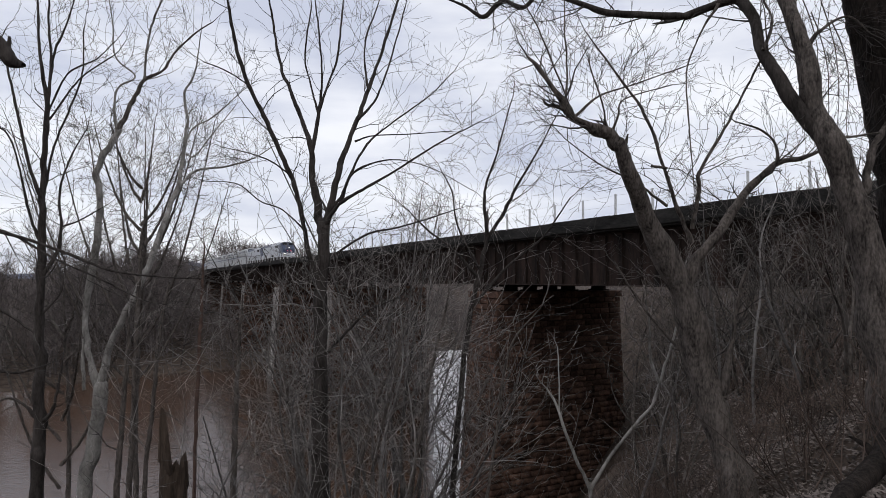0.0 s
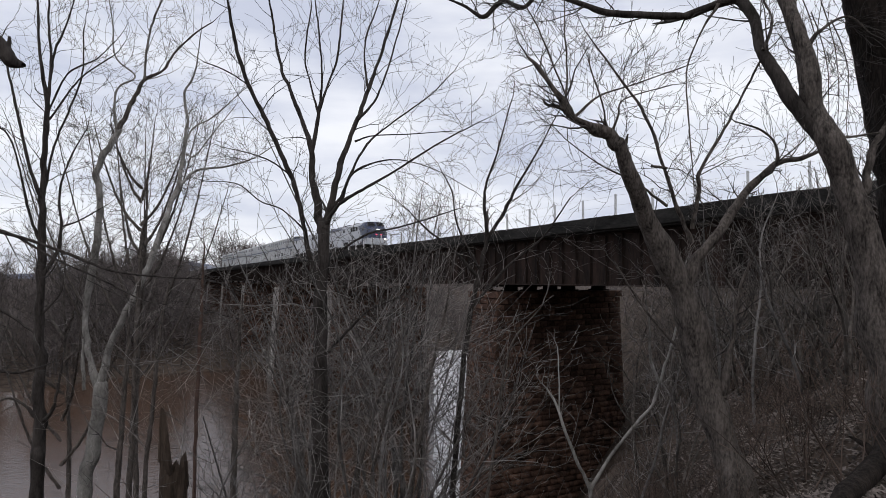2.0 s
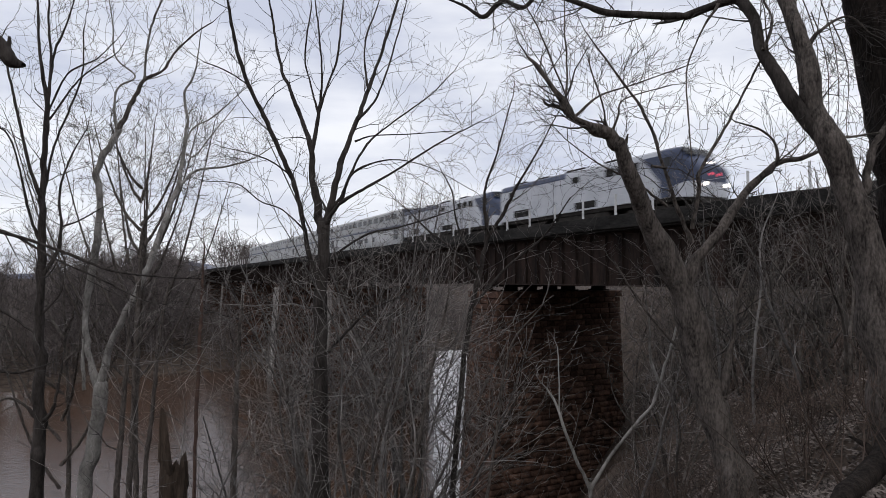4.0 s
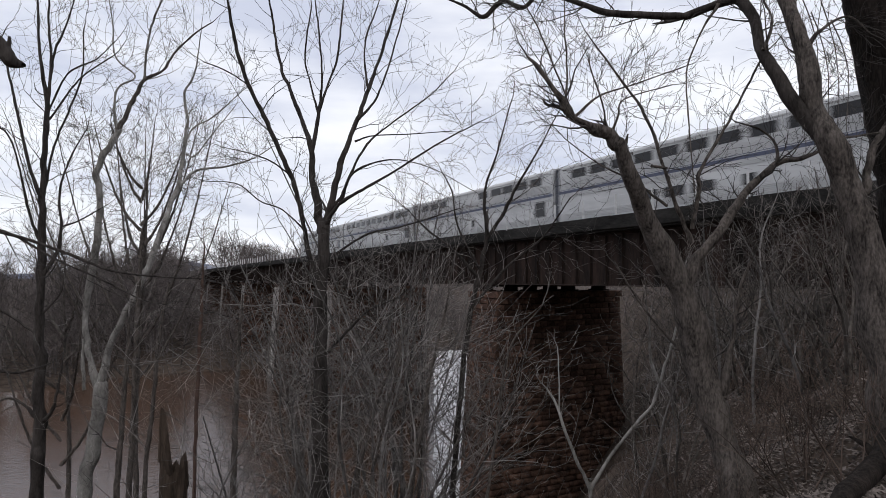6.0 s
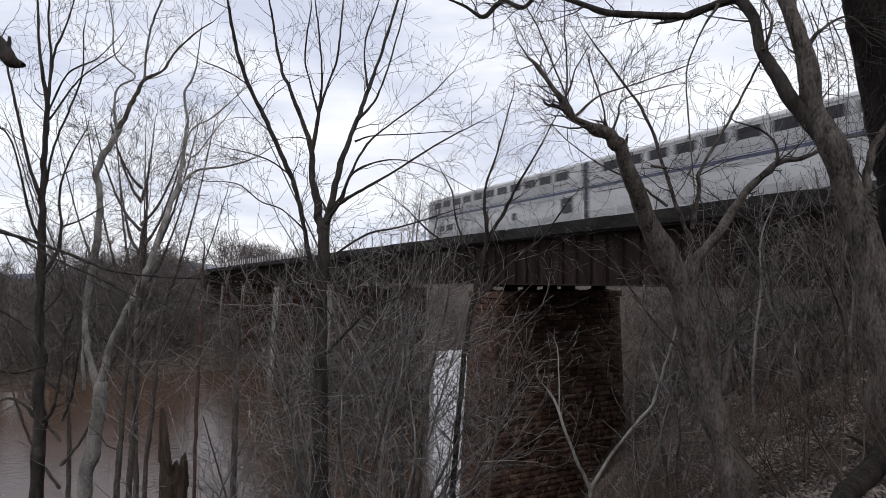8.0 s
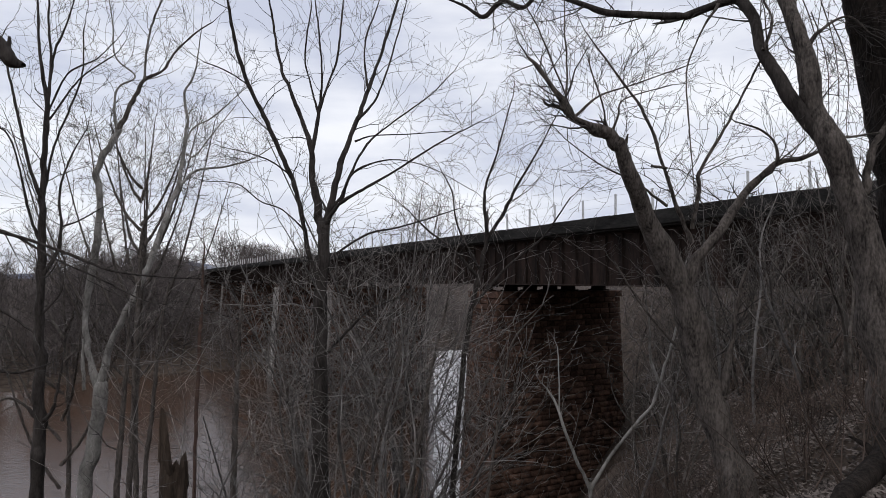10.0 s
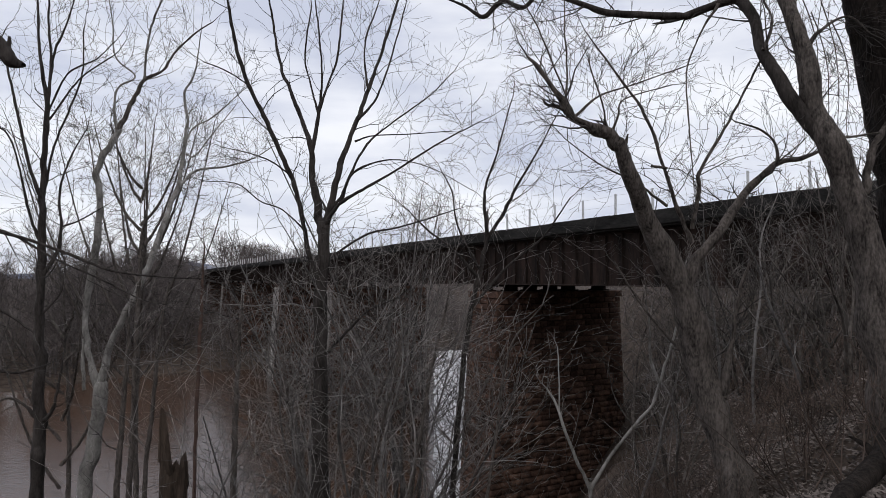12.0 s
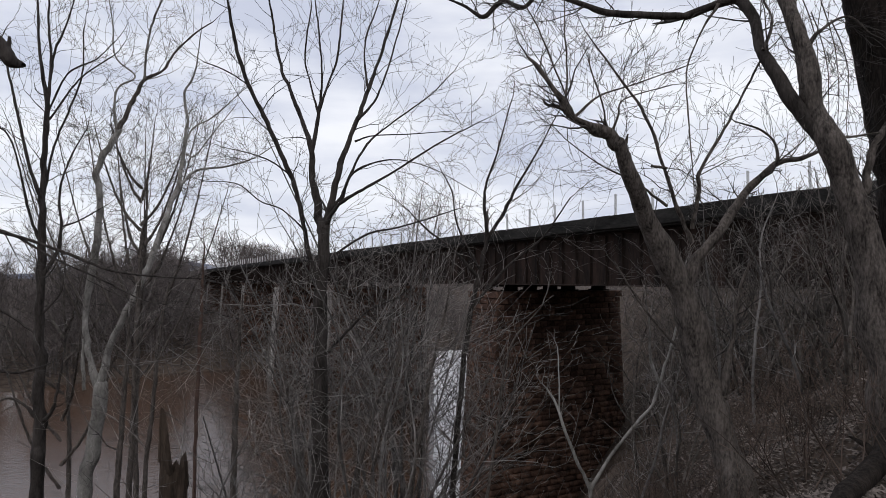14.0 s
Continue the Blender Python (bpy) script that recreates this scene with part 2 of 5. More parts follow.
# ---- bare trees ----
class Wood:
    """Gathers tapering stems and makes them one mesh."""

    def __init__(self):
        self.v, self.f, self.n = [], [], 0

    def stem(self, pts, rad, sides=3, rough=None):
        p = np.asarray(pts, float)
        r = np.asarray(rad, float)
        k = len(p)
        t = np.empty_like(p)
        t[1:-1] = p[2:] - p[:-2]
        t[0], t[-1] = p[1] - p[0], p[-1] - p[-2]
        t /= np.linalg.norm(t, axis=1, keepdims=True) + 1e-9
        ref = np.array([0.0, 0.0, 1.0]) if abs(t[0, 2]) < 0.8 else np.array([1.0, 0.0, 0.0])
        a = np.cross(t, ref)
        a /= np.linalg.norm(a, axis=1, keepdims=True) + 1e-9
        b = np.cross(t, a)
        ang = np.arange(sides) * (2 * np.pi / sides)
        ring = (a[:, None, :] * np.cos(ang)[None, :, None] + b[:, None, :] * np.sin(ang)[None, :, None]) * (r[:, None] if rough is None else r[:, None] * rough)[:, :, None] + p[:, None, :]
        self.v.append(ring.reshape(-1, 3))
        i = self.n + np.arange(k * sides).reshape(k, sides)
        j = np.roll(i, -1, axis=1)
        self.f.append(np.stack([i[:-1], j[:-1], j[1:], i[1:]], -1).reshape(-1, 4))
        self.n += k * sides

    def arrays(self):
        return np.concatenate(self.v), np.concatenate(self.f)

    def mesh(self, name):
        v, f = self.arrays()
        return quad_mesh(name, v, f)


def quad_mesh(name, v, f):
    me = bpy.data.meshes.new(name)
    me.vertices.add(len(v))
    me.vertices.foreach_set("co", np.asarray(v, np.float32).ravel())
    me.loops.add(f.size)
    me.loops.foreach_set("vertex_index", np.asarray(f, np.int32).ravel())
    me.polygons.add(len(f))
    me.polygons.foreach_set("loop_start", np.arange(0, f.size, f.shape[1], dtype=np.int32))
    me.update(calc_edges=True)
    return me


def unit(v):
    return v / (np.linalg.norm(v) + 1e-9)


def grow(rng, w, p, d, length, r, level, up=0.06, wander=0.16, kids=5, spread=0.75, sides=3, thin=0.006, segs=(4, 7)):
    """One branch with its side branches, down to twigs."""
    n = min(max(3, int(length / 0.16)), segs[1]) if level else segs[0]
    pts, rad = [np.array(p, float)], [r]
    d = unit(np.array(d, float))
    bend = rng.normal(0, wander * 0.5, 3) + np.array([0, 0, up])
    kink = unit(np.cross(d, rng.normal(0, 1, 3))) * wander * 1.15
    for i in range(n):
        d = unit(d + bend + (kink if i % 2 else -kink) + rng.normal(0, wander * 0.7, 3))
        pts.append(pts[-1] + d * (length / n * (0.75 + 0.5 * rng.random())))
        rad.append(max(thin, r * (1 - 0.8 * (i + 1) / n)))
    w.stem(pts, rad, sides if r > 0.02 else 3)
    if not level:
        return
    for c in range(kids):
        t = 0.25 + 0.75 * (c + rng.random() * 0.8) / kids
        k = min(int(t * n), n - 1)
        base = pts[k] + (pts[k + 1] - pts[k]) * (t * n - k if t < 1 else 1.0)
        ax = unit(pts[k + 1] - pts[k])
        side = unit(np.cross(ax, rng.normal(0, 1, 3)))
        a = spread * (0.6 + 0.7 * rng.random())
        nd = ax * math.cos(a) + side * math.sin(a)
        grow(rng, w, base, nd, length * (0.74 - 0.30 * t) * (0.6 + 0.7 * rng.random()), max(thin, rad[k] * 0.6), level - 1, up, wander, max(2, kids - 1), spread, sides, thin, segs)


def curve_points(ctrl, per=5):
    """Catmull-Rom through control points of any width."""
    c = np.asarray(ctrl, float)
    c = np.vstack([2 * c[0] - c[1], c, 2 * c[-1] - c[-2]])
    out = []
    for i in range(1, len(c) - 2):
        for s in np.arange(per) / per:
            a, b, e, g = c[i - 1], c[i], c[i + 1], c[i + 2]
            out.append(0.5 * (2 * b + (e - a) * s + (2 * a - 5 * b + 4 * e - g) * s * s + (3 * b - a - 3 * e + g) * s ** 3))
    out.append(c[-2])
    return np.array(out)


def soft_interp(at, knots, values):
    """Values eased from knot to knot."""
    if len(knots) < 2:
        return np.full(len(at), values[0])
    i = np.clip(np.searchsorted(knots, at, side="right") - 1, 0, len(knots) - 2)
    s = smooth01((at - knots[i]) / (knots[i + 1] - knots[i]))
    return values[i] * (1 - s) + values[i + 1] * s


class Tree:
    """A bare tree with shaped limbs: x across, y into the depth, z up from its foot."""

    def __init__(self, name, x, y, label, bark, twig, seed, z=None, category="tree", group=""):
        self.rng = np.random.default_rng(seed)
        self.root = tagged(empty(name, x, y, float(height(x, y)) - 0.15 if z is None else z), label, category, group)
        self.root.rotation_euler = (0, 0, -radians(TURN))
        self.bark, self.twig, self.twigs = bark, twig, Wood()
        self.thin, self.dense = 0.0032, 0.8
        self.phase = 6.283 * self.rng.random(2)
        self.eye = Matrix.Rotation(radians(TURN), 3, "Z") @ (Vector(EYE) - self.root.location)

    def spread_out(self, p):
        """How much farther off each point of the crown stands: limbs that reach out also reach forward or back."""
        x, z = p[:, 0], p[:, 2]
        dy = 0.42 * (x * np.sin(self.phase[0] + 0.5 * z) + 0.6 * np.abs(x) * np.cos(self.phase[1] + 0.8 * z))
        dy = 1.3 * np.tanh(dy / 1.3)
        return 1 + dy / (p[:, 1] - self.eye[1])

    def limb(self, name, ctrl, twigs=6, reach=1.5, level=2, start=0.25, knob=0.07, sides=9, kids=3, up=0.05, spread=0.78, bark=None, depth=0.0, wander=0.19):
        """A limb through control points (x, y, z, radius), with side shoots. depth: how far its tip swings back."""
        c = np.array(ctrl, float)
        if name == "trunk":
            foot = self.root.location + Matrix.Rotation(-radians(TURN), 3, "Z") @ Vector(c[0, :3])
            low = float(height(foot.x, foot.y)) - 0.2 - self.root.location.z
            if low < c[0, 2] - 0.1:
                c = np.vstack([[c[0, 0], c[0, 1], low, c[0, 3] * 1.1], c])
        c[:, 1] += depth * np.linspace(0, 1, len(c)) ** 1.3
        fat = c[:, 3].max() > 0.06
        q = curve_points(c, 14 if fat else 7)
        p, r = q[:, :3].copy(), np.maximum(q[:, 3], 0.004)
        amp = (r * 0.35 + 0.004)[:, None]
        run = np.concatenate([[0], np.cumsum(np.linalg.norm(np.diff(p, axis=0), axis=1))])
        knots = np.arange(0, run[-1] + 1, max(3.2 * r.mean(), 0.12))
        drift = np.stack([soft_interp(run, knots, self.rng.normal(0, 1, len(knots))) for _ in range(4)], -1)
        p[1:-1] += drift[1:-1, :3] * amp[1:-1] * (0.5, 0.5, 0.08)
        r = r * (1 + knob * drift[:, 3])
        k = self.spread_out(p)
        eye = np.array(self.eye)
        p = eye + (p - eye) * k[:, None]
        r = r * k
        w = Wood()
        ridges = None
        if fat:
            sides = max(sides, 14)
            grain = self.rng.normal(0, 1, (len(p), sides))
            grain[1:] += grain[:-1].copy()
            ridges = 1 + 0.05 * self.rng.normal(0, 1, (1, sides)) + 0.018 * grain
        w.stem(p, r, sides, ridges)
        mesh_part(name, w.mesh(name), self.bark if bark is None else bark, self.root, smooth=True)
        n = len(p)
        twigs = math.ceil(twigs * self.dense)
        for i in range(twigs):
            t = start + (1 - start) * (i + self.rng.random()) / twigs
            k = min(int(t * (n - 1)), n - 2)
            ax = unit(p[k + 1] - p[k])
            side = unit(np.cross(ax, self.rng.normal(0, 1, 3)))
            side = unit(side * np.array([1, 0.6, 1]))
            a = spread * (0.7 + 0.6 * self.rng.random())
            grow(self.rng, self.twigs, p[k], ax * math.cos(a) + side * math.sin(a), reach * (0.5 + self.rng.random()) * (1.1 - 0.5 * t),
                 max(self.thin * 1.6, min(r[k] * 0.34, 0.015)), level, up, wander, kids, spread, 3, self.thin)
        if twigs:
            grow(self.rng, self.twigs, p[-1], p[-1] - p[-2], reach * 0.6, max(r[-1], self.thin * 1.5), level, up, wander, kids, spread, 3, self.thin)
        return self

    def done(self):
        if self.twigs.n:
            ob = mesh_part("crown", self.twigs.mesh("crown"), self.twig, self.root)
            ob["kind"] = "stuff"
        return self.root


# ---- the bridge ----
GIRDER_FOOT, GIRDER_TOP = 12.56, 16.15
PIER_Y = [45.4, 92.5, 129.6, 171.6, 213.0, 255.0, 297.0]
SPAN_ENDS = [4.0] + PIER_Y + [332.0]


def block_mesh(seed, l, h, d=0.32):
    """One rock-faced block: its face looks along -y."""
    rng = random.Random(seed)
    bm = bmesh.new()
    j = lambda s: rng.uniform(-s, s)
    g = 0.022
    back = [bm.verts.new((x, d, z)) for x, z in ((g, g), (l - g, g), (l - g, h - g), (g, h - g))]
    rim = [bm.verts.new((x + j(0.012), 0.03 + j(0.015), z + j(0.012))) for x, z in ((g, g), (l - g, g), (l - g, h - g), (g, h - g))]
    b = 0.09
    face = [bm.verts.new((x + j(0.04), -0.045 + j(0.03), z + j(0.025))) for x, z in ((b, b), (l - b, b), (l - b, h - b), (b, h - b))]
    for a, c in ((back, rim), (rim, face)):
        for i in range(4):
            bm.faces.new((a[i], a[(i + 1) % 4], c[(i + 1) % 4], c[i]))
    bm.faces.new(face)
    bmesh.ops.recalc_face_normals(bm, faces=bm.faces)
    me = bpy.data.meshes.new("stone_block")
    bm.to_mesh(me)
    bm.free()
    me.materials.append(M["stone"])
    return me


COURSE = 0.52
BLOCKS = [[block_mesh(10 * k + s, l, COURSE) for s in range(4)] for k, l in enumerate((0.8, 1.1, 1.4))]
LENGTHS = (0.8, 1.1, 1.4)


def pier(y, foot, singles, seed, nose=0.0, face="stone"):
    """A battered pier of coursed rock-faced stone with a corbelled cap; singles: loose blocks as parts of their own."""
    rng = random.Random(seed)
    root = tagged(empty("stone_pier", 35.4, y, foot), "tall sooty red sandstone pier carrying the railway girders", "bridge pier", "piers of the bridge")
    top = GIRDER_FOOT - 0.62 - foot
    hx, hy, batter, steep = 7.1, 2.3, 1 / 17, 0.3
    core = bmesh.new()
    rings = []
    for z in (0.0, top - 0.6):
        e = (top - z) * batter - 0.28
        d = (top - z) * batter * steep - 0.28
        rings.append([(-hx - e, -hy - d, z), (hx + nose + d, -hy - d, z), (hx + nose + d, hy + d, z), (-hx - e, hy + d, z)])
    loft(core, rings)
    part("core", core, M["mortar"], root)
    cap = boxed(-hx - 0.18, hx + nose + 0.18, -hy - 0.18, hy + 0.18, top - 0.58, top, bevel=0.05)
    part("cap_stone", cap, M["stone"], root, "corbelled cap course of dressed sandstone")
    rest = {False: ([], [], [0]), True: ([], [], [0])}
    n = int((top - 0.6) / COURSE)
    for c in range(n):
        z = top - 0.6 - COURSE * (c + 1)
        e = (top - z) * batter
        d = e * steep
        wide, deep = 2 * hx + nose + e + d, 2 * (hy + d)
        sides = [(-hx - e, -hy - d, 0.0, wide), (-hx - e, hy + d, -90.0, deep), (hx + nose + d, hy + d, 180.0, wide), (hx + nose + d, -hy - d, 90.0, deep)]
        for s, (x0, y0, turn, run) in enumerate(sides):
            a = 0.0
            while a < run - 0.05:
                k = rng.randrange(3)
                left = run - a
                l = LENGTHS[k]
                if left < l + 0.5:
                    l = left
                m = Matrix.Translation((x0, y0, z)) @ Matrix.Rotation(radians(turn), 4, "Z") @ Matrix.Translation((a, 0, 0))
                m = m @ Matrix.Diagonal((l / LENGTHS[k], 1, 1, 1))
                me = BLOCKS[k][rng.randrange(4)]
                if singles and s in (0, 1) and c < 16:
                    shared("stone_block", me, root, m)
                else:
                    co = np.array([m @ v.co for v in me.vertices])
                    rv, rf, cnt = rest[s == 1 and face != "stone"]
                    rv.append(co)
                    rf.append(np.array([tuple(p.vertices) for p in me.polygons]) + cnt[0])
                    cnt[0] += len(co)
                a += l
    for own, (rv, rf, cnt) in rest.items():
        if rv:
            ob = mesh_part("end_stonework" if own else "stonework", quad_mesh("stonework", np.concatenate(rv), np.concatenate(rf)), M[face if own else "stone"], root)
            ob["kind"] = "stuff"
    bearing = bmesh.new()
    box(bearing, -0.4, 0.4, -1.1, 1.1, 0, 0.12, 0.02)
    box(bearing, -0.28, 0.28, -0.8, 0.8, 0.12, 0.40, 0.04)
    box(bearing, -0.45, 0.45, -1.3, 1.3, 0.40, 0.62, 0.02)
    first = part("bearing", bearing, M["steel"], root, "rusty iron girder bearing")
    xs = [x - 35.4 for x in GIRDER_X]
    first.location = (xs[0], 0, top)
    for x in xs[1:]:
        shared("bearing", first.data, root, Matrix.Translation((x, 0, top)))
    return root


GIRDER_X = (28.55, 31.2, 33.4, 35.8, 38.0, 41.9)


def girder_span(y0, y1):
    """One span: riveted plate girders with stiffeners, flanges and cross frames under the deck."""
    gap, long = 0.06, y1 - y0
    root = tagged(empty("girder_span", 35.4, y0, GIRDER_FOOT), "rusty black riveted plate girder span of a railway bridge", "bridge span", "spans of the bridge")
    h = GIRDER_TOP - GIRDER_FOOT
    web = boxed(-0.015, 0.015, gap, long - gap, 0.06, h - 0.06)
    flange = bmesh.new()
    loft(flange, [[(x, y, z) for x, z in ((-0.27, 0), (0.27, 0), (0.27, 0.05), (0.07, 0.07), (0.06, 0.2), (-0.06, 0.2), (-0.07, 0.07), (-0.27, 0.05))] for y in (gap, long - gap)])
    me_w, me_f = bpy.data.meshes.new("web"), bpy.data.meshes.new("flange")
    web.to_mesh(me_w), flange.to_mesh(me_f)
    web.free(), flange.free()
    st = bmesh.new()
    box(st, -0.20, 0.0, -0.012, 0.012, 0.08, h - 0.12)
    box(st, -0.05, 0.0, -0.09, 0.09, 0.08, h - 0.12)
    me_s = bpy.data.meshes.new("stiffener")
    st.to_mesh(me_s)
    st.free()
    for me in (me_w, me_f, me_s):
        me.materials.append(M["steel"])
    n = round(long / 1.55)
    for g, gx in enumerate(GIRDER_X):
        x = gx - 35.4
        shared("web", me_w, root, Matrix.Translation((x, 0, 0)))
        shared("flange", me_f, root, Matrix.Translation((x, 0, 0)))
        shared("flange", me_f, root, Matrix.Translation((x, long, h)) @ pose(0, 0, 0, 180, 0, 0))
        if g in (0, len(GIRDER_X) - 1):
            for i in range(n + 1):
                y = 0.25 + (long - 0.5) * i / n
                turn = 0 if g == 0 else 180
                shared("stiffener", me_s, root, Matrix.Translation((x + (-0.015 if g == 0 else 0.015), y, 0)) @ Matrix.Rotation(radians(turn), 4, "Z"))
    for i in range(0, n + 1, 4):
        y = 0.4 + (long - 0.8) * i / n
        bm = bmesh.new()
        for a, b in zip(GIRDER_X, GIRDER_X[1:]):
            rod(bm, (a - 35.4, y, 0.2), (b - 35.4, y, h - 0.3), 0.05, 4)
            rod(bm, (b - 35.4, y, 0.2), (a - 35.4, y, h - 0.3), 0.05, 4)
        part("cross_frame", bm, M["steel"], root)
    return root


for a, b in zip(SPAN_ENDS, SPAN_ENDS[1:]):
    girder_span(a, b)
for i, y in enumerate(PIER_Y):
    foot = min(float(height(35.4 + dx, y + dy)) for dx in (-7, 0, 7) for dy in (-2, 2)) - 1.0
    # all but the nearest pier get the end face painted as lit by the sky
    pier(y, foot, i == 0, 40 + i, 2.2 if i == 1 else 0.0, "stone" if i == 0 else "skylit_stone")

ab = bmesh.new()
loft(ab, [[(27.0, -6, 6), (43.5, -6, 6), (43.5, 5.4, 6), (27.0, 5.4, 6)], [(27.4, -6, 12.5), (43.2, -6, 12.5), (43.2, 5.0, 12.5), (27.4, 5.0, 12.5)]])
box(ab, 27.4, 43.2, -6, 3.9, 12.5, 16.1)
tagged(part("abutment", ab, M["stone"]), "sandstone abutment under the end of the bridge", "abutment", kind="structure")

deck = bmesh.new()
box(deck, 27.62, 42.6, 4.0, 332.0, 16.16, 16.50)
tagged(part("bridge_deck", deck, M["deck"]), "tarred dark timber deck lying on the girders", "bridge deck", kind="structure")

edge = tagged(empty("walkway_edge", 27.5, 4.0, 16.5), "weathered black timber edge beam of the bridge walkway", "edge beam")
plank = boxed(-0.10, 0.10, 0.012, 6.128, -0.22, 0.64, bevel=0.02)
me_plank = part("beam", plank, M["deck"], edge).data
for i in range(1, 53):
    shared("beam", me_plank, edge, Matrix.Translation((0.006 * (i % 3), 6.14 * i, 0.012 * ((i * 7) % 5 - 2))))
outrig = bmesh.new()
box(outrig, -0.02, 1.5, -0.11, 0.11, -0.18, 0.12, bevel=0.015)
me_out = part("outrigger", outrig, M["deck"], edge).data
for i in range(1, 107):
    shared("outrigger", me_out, edge, Matrix.Translation((0, 3.07 * i, 0)))

rail_fence = tagged(empty("walkway_railing", 27.5, 0.5, 17.14), "thin galvanised posts with wire ropes along the bridge walkway", "railing")
pb = bmesh.new()
box(pb, -0.085, 0.085, -0.02, 0.02, -0.10, 1.32)
box(pb, -0.09, 0.09, -0.05, 0.05, -0.10, 0.06)
me_post = part("post", pb, M["post"], rail_fence).data
for i in range(1, 107):
    shared("post", me_post, rail_fence, Matrix.Translation((0, 3.07 * i, 0.03 * math.sin(i * 2.3))) @ pose(0, 0, 0, 1.2 * math.sin(i * 3.7), 1.0 * math.cos(i * 5.1), 0))
for z in (0.62, 1.25):
    bm = bmesh.new()
    for i in range(106):
        a, b = 3.07 * i, 3.07 * (i + 1)
        rod(bm, (-0.04, a, z), (-0.04, (a + b) / 2, z - 0.03), 0.007, 4)
        rod(bm, (-0.04, (a + b) / 2, z - 0.03), (-0.04, b, z), 0.007, 4)
    part("wire_rope", bm, M["post"], rail_fence)

RAIL_PROFILE = [(-0.07, 0), (0.07, 0), (0.07, 0.015), (0.012, 0.035), (0.012, 0.12), (0.037, 0.135), (0.037, 0.17), (-0.037, 0.17), (-0.037, 0.135), (-0.012, 0.12), (-0.012, 0.035), (-0.07, 0.015)]
sleeper_bm = boxed(-1.3, 1.3, -0.12, 0.12, -0.22, 0, bevel=0.015)
me_sleeper = bpy.data.meshes.new("sleeper")
sleeper_bm.to_mesh(me_sleeper)
sleeper_bm.free()
me_sleeper.materials.append(M["deck"])
for tx, name, near in ((TRACK_X, "railway_track", True), (36.6, "railway_track", False)):
    root = tagged(empty(name, tx, 0, RAIL_Z - 0.17), "steel rails on dark timber sleepers", "railway track", "tracks of the railway")
    for x in (-0.7525, 0.7525):
        bm = bmesh.new()
        loft(bm, [[(x + px, yy, pz) for px, pz in RAIL_PROFILE] for yy in (-330, 620)])
        part("rail", bm, M["rail"], root)
    v0 = np.array([(x, y, z) for x in (-1.3, 1.3) for y in (-0.12, 0.12) for z in (-0.22, 0.0)])
    f0 = np.array([(0, 1, 3, 2), (4, 6, 7, 5), (0, 4, 5, 1), (2, 3, 7, 6), (1, 5, 7, 3), (0, 2, 6, 4)])
    vs, fs = [], []
    for i, y in enumerate(np.arange(-329.0, 619.0, 0.56)):
        if near and 4 < y < 170:
            shared("sleeper", me_sleeper, root, Matrix.Translation((0, y, 0)))
        else:
            vs.append(v0 + (0, y, 0))
            fs.append(f0 + len(v0) * (len(vs) - 1))
    ob = mesh_part("sleeper_run", quad_mesh("sleeper_run", np.concatenate(vs), np.concatenate(fs)), M["deck"], root)
    ob["kind"] = "stuff"


# ---- the train ----
def side_profile(w, z0, z1, crown, steps=7):
    """Half round roof over upright sides, as (x, z) all round."""
    p = [(-w, z0), (-w, z1)]
    for i in range(1, steps):
        a = math.pi * i / steps
        p.append((-w * math.copysign(abs(math.cos(a)) ** 0.7, math.cos(a)), z1 + (crown - z1) * math.sin(a) ** 0.8))
    return p + [(w, z1), (w, z0)]


def bogie(parent, y, wheel_r, axles):
    frame_bm = bmesh.new()
    span = axles[-1] - axles[0]
    for s in (-1, 1):
        box(frame_bm, s * 1.12 - 0.09, s * 1.12 + 0.09, -span / 2 - 0.5, span / 2 + 0.5, 0.38, 0.72, 0.04)
        for a in axles:
            box(frame_bm, s * 1.12 - 0.16, s * 1.12 + 0.16, a - 0.16, a + 0.16, 0.30, 0.62, 0.04)
    box(frame_bm, -1.05, 1.05, -0.35, 0.35, 0.45, 0.80, 0.04)
    b = part("bogie", frame_bm, M["under"], parent, "grimy cast steel bogie")
    b.location = (0, y, 0)
    wb = bmesh.new()
    rod(wb, (-0.80, 0, 0), (-0.66, 0, 0), wheel_r, 24)
    rod(wb, (0.66, 0, 0), (0.80, 0, 0), wheel_r, 24)
    rod(wb, (-0.9, 0, 0), (0.9, 0, 0), 0.08, 10)
    me = bpy.data.meshes.new("wheelset")
    wb.to_mesh(me)
    wb.free()
    me.materials.append(M["under"])
    for a in axles:
        shared("wheelset", me, b, Matrix.Translation((0, a, wheel_r)))


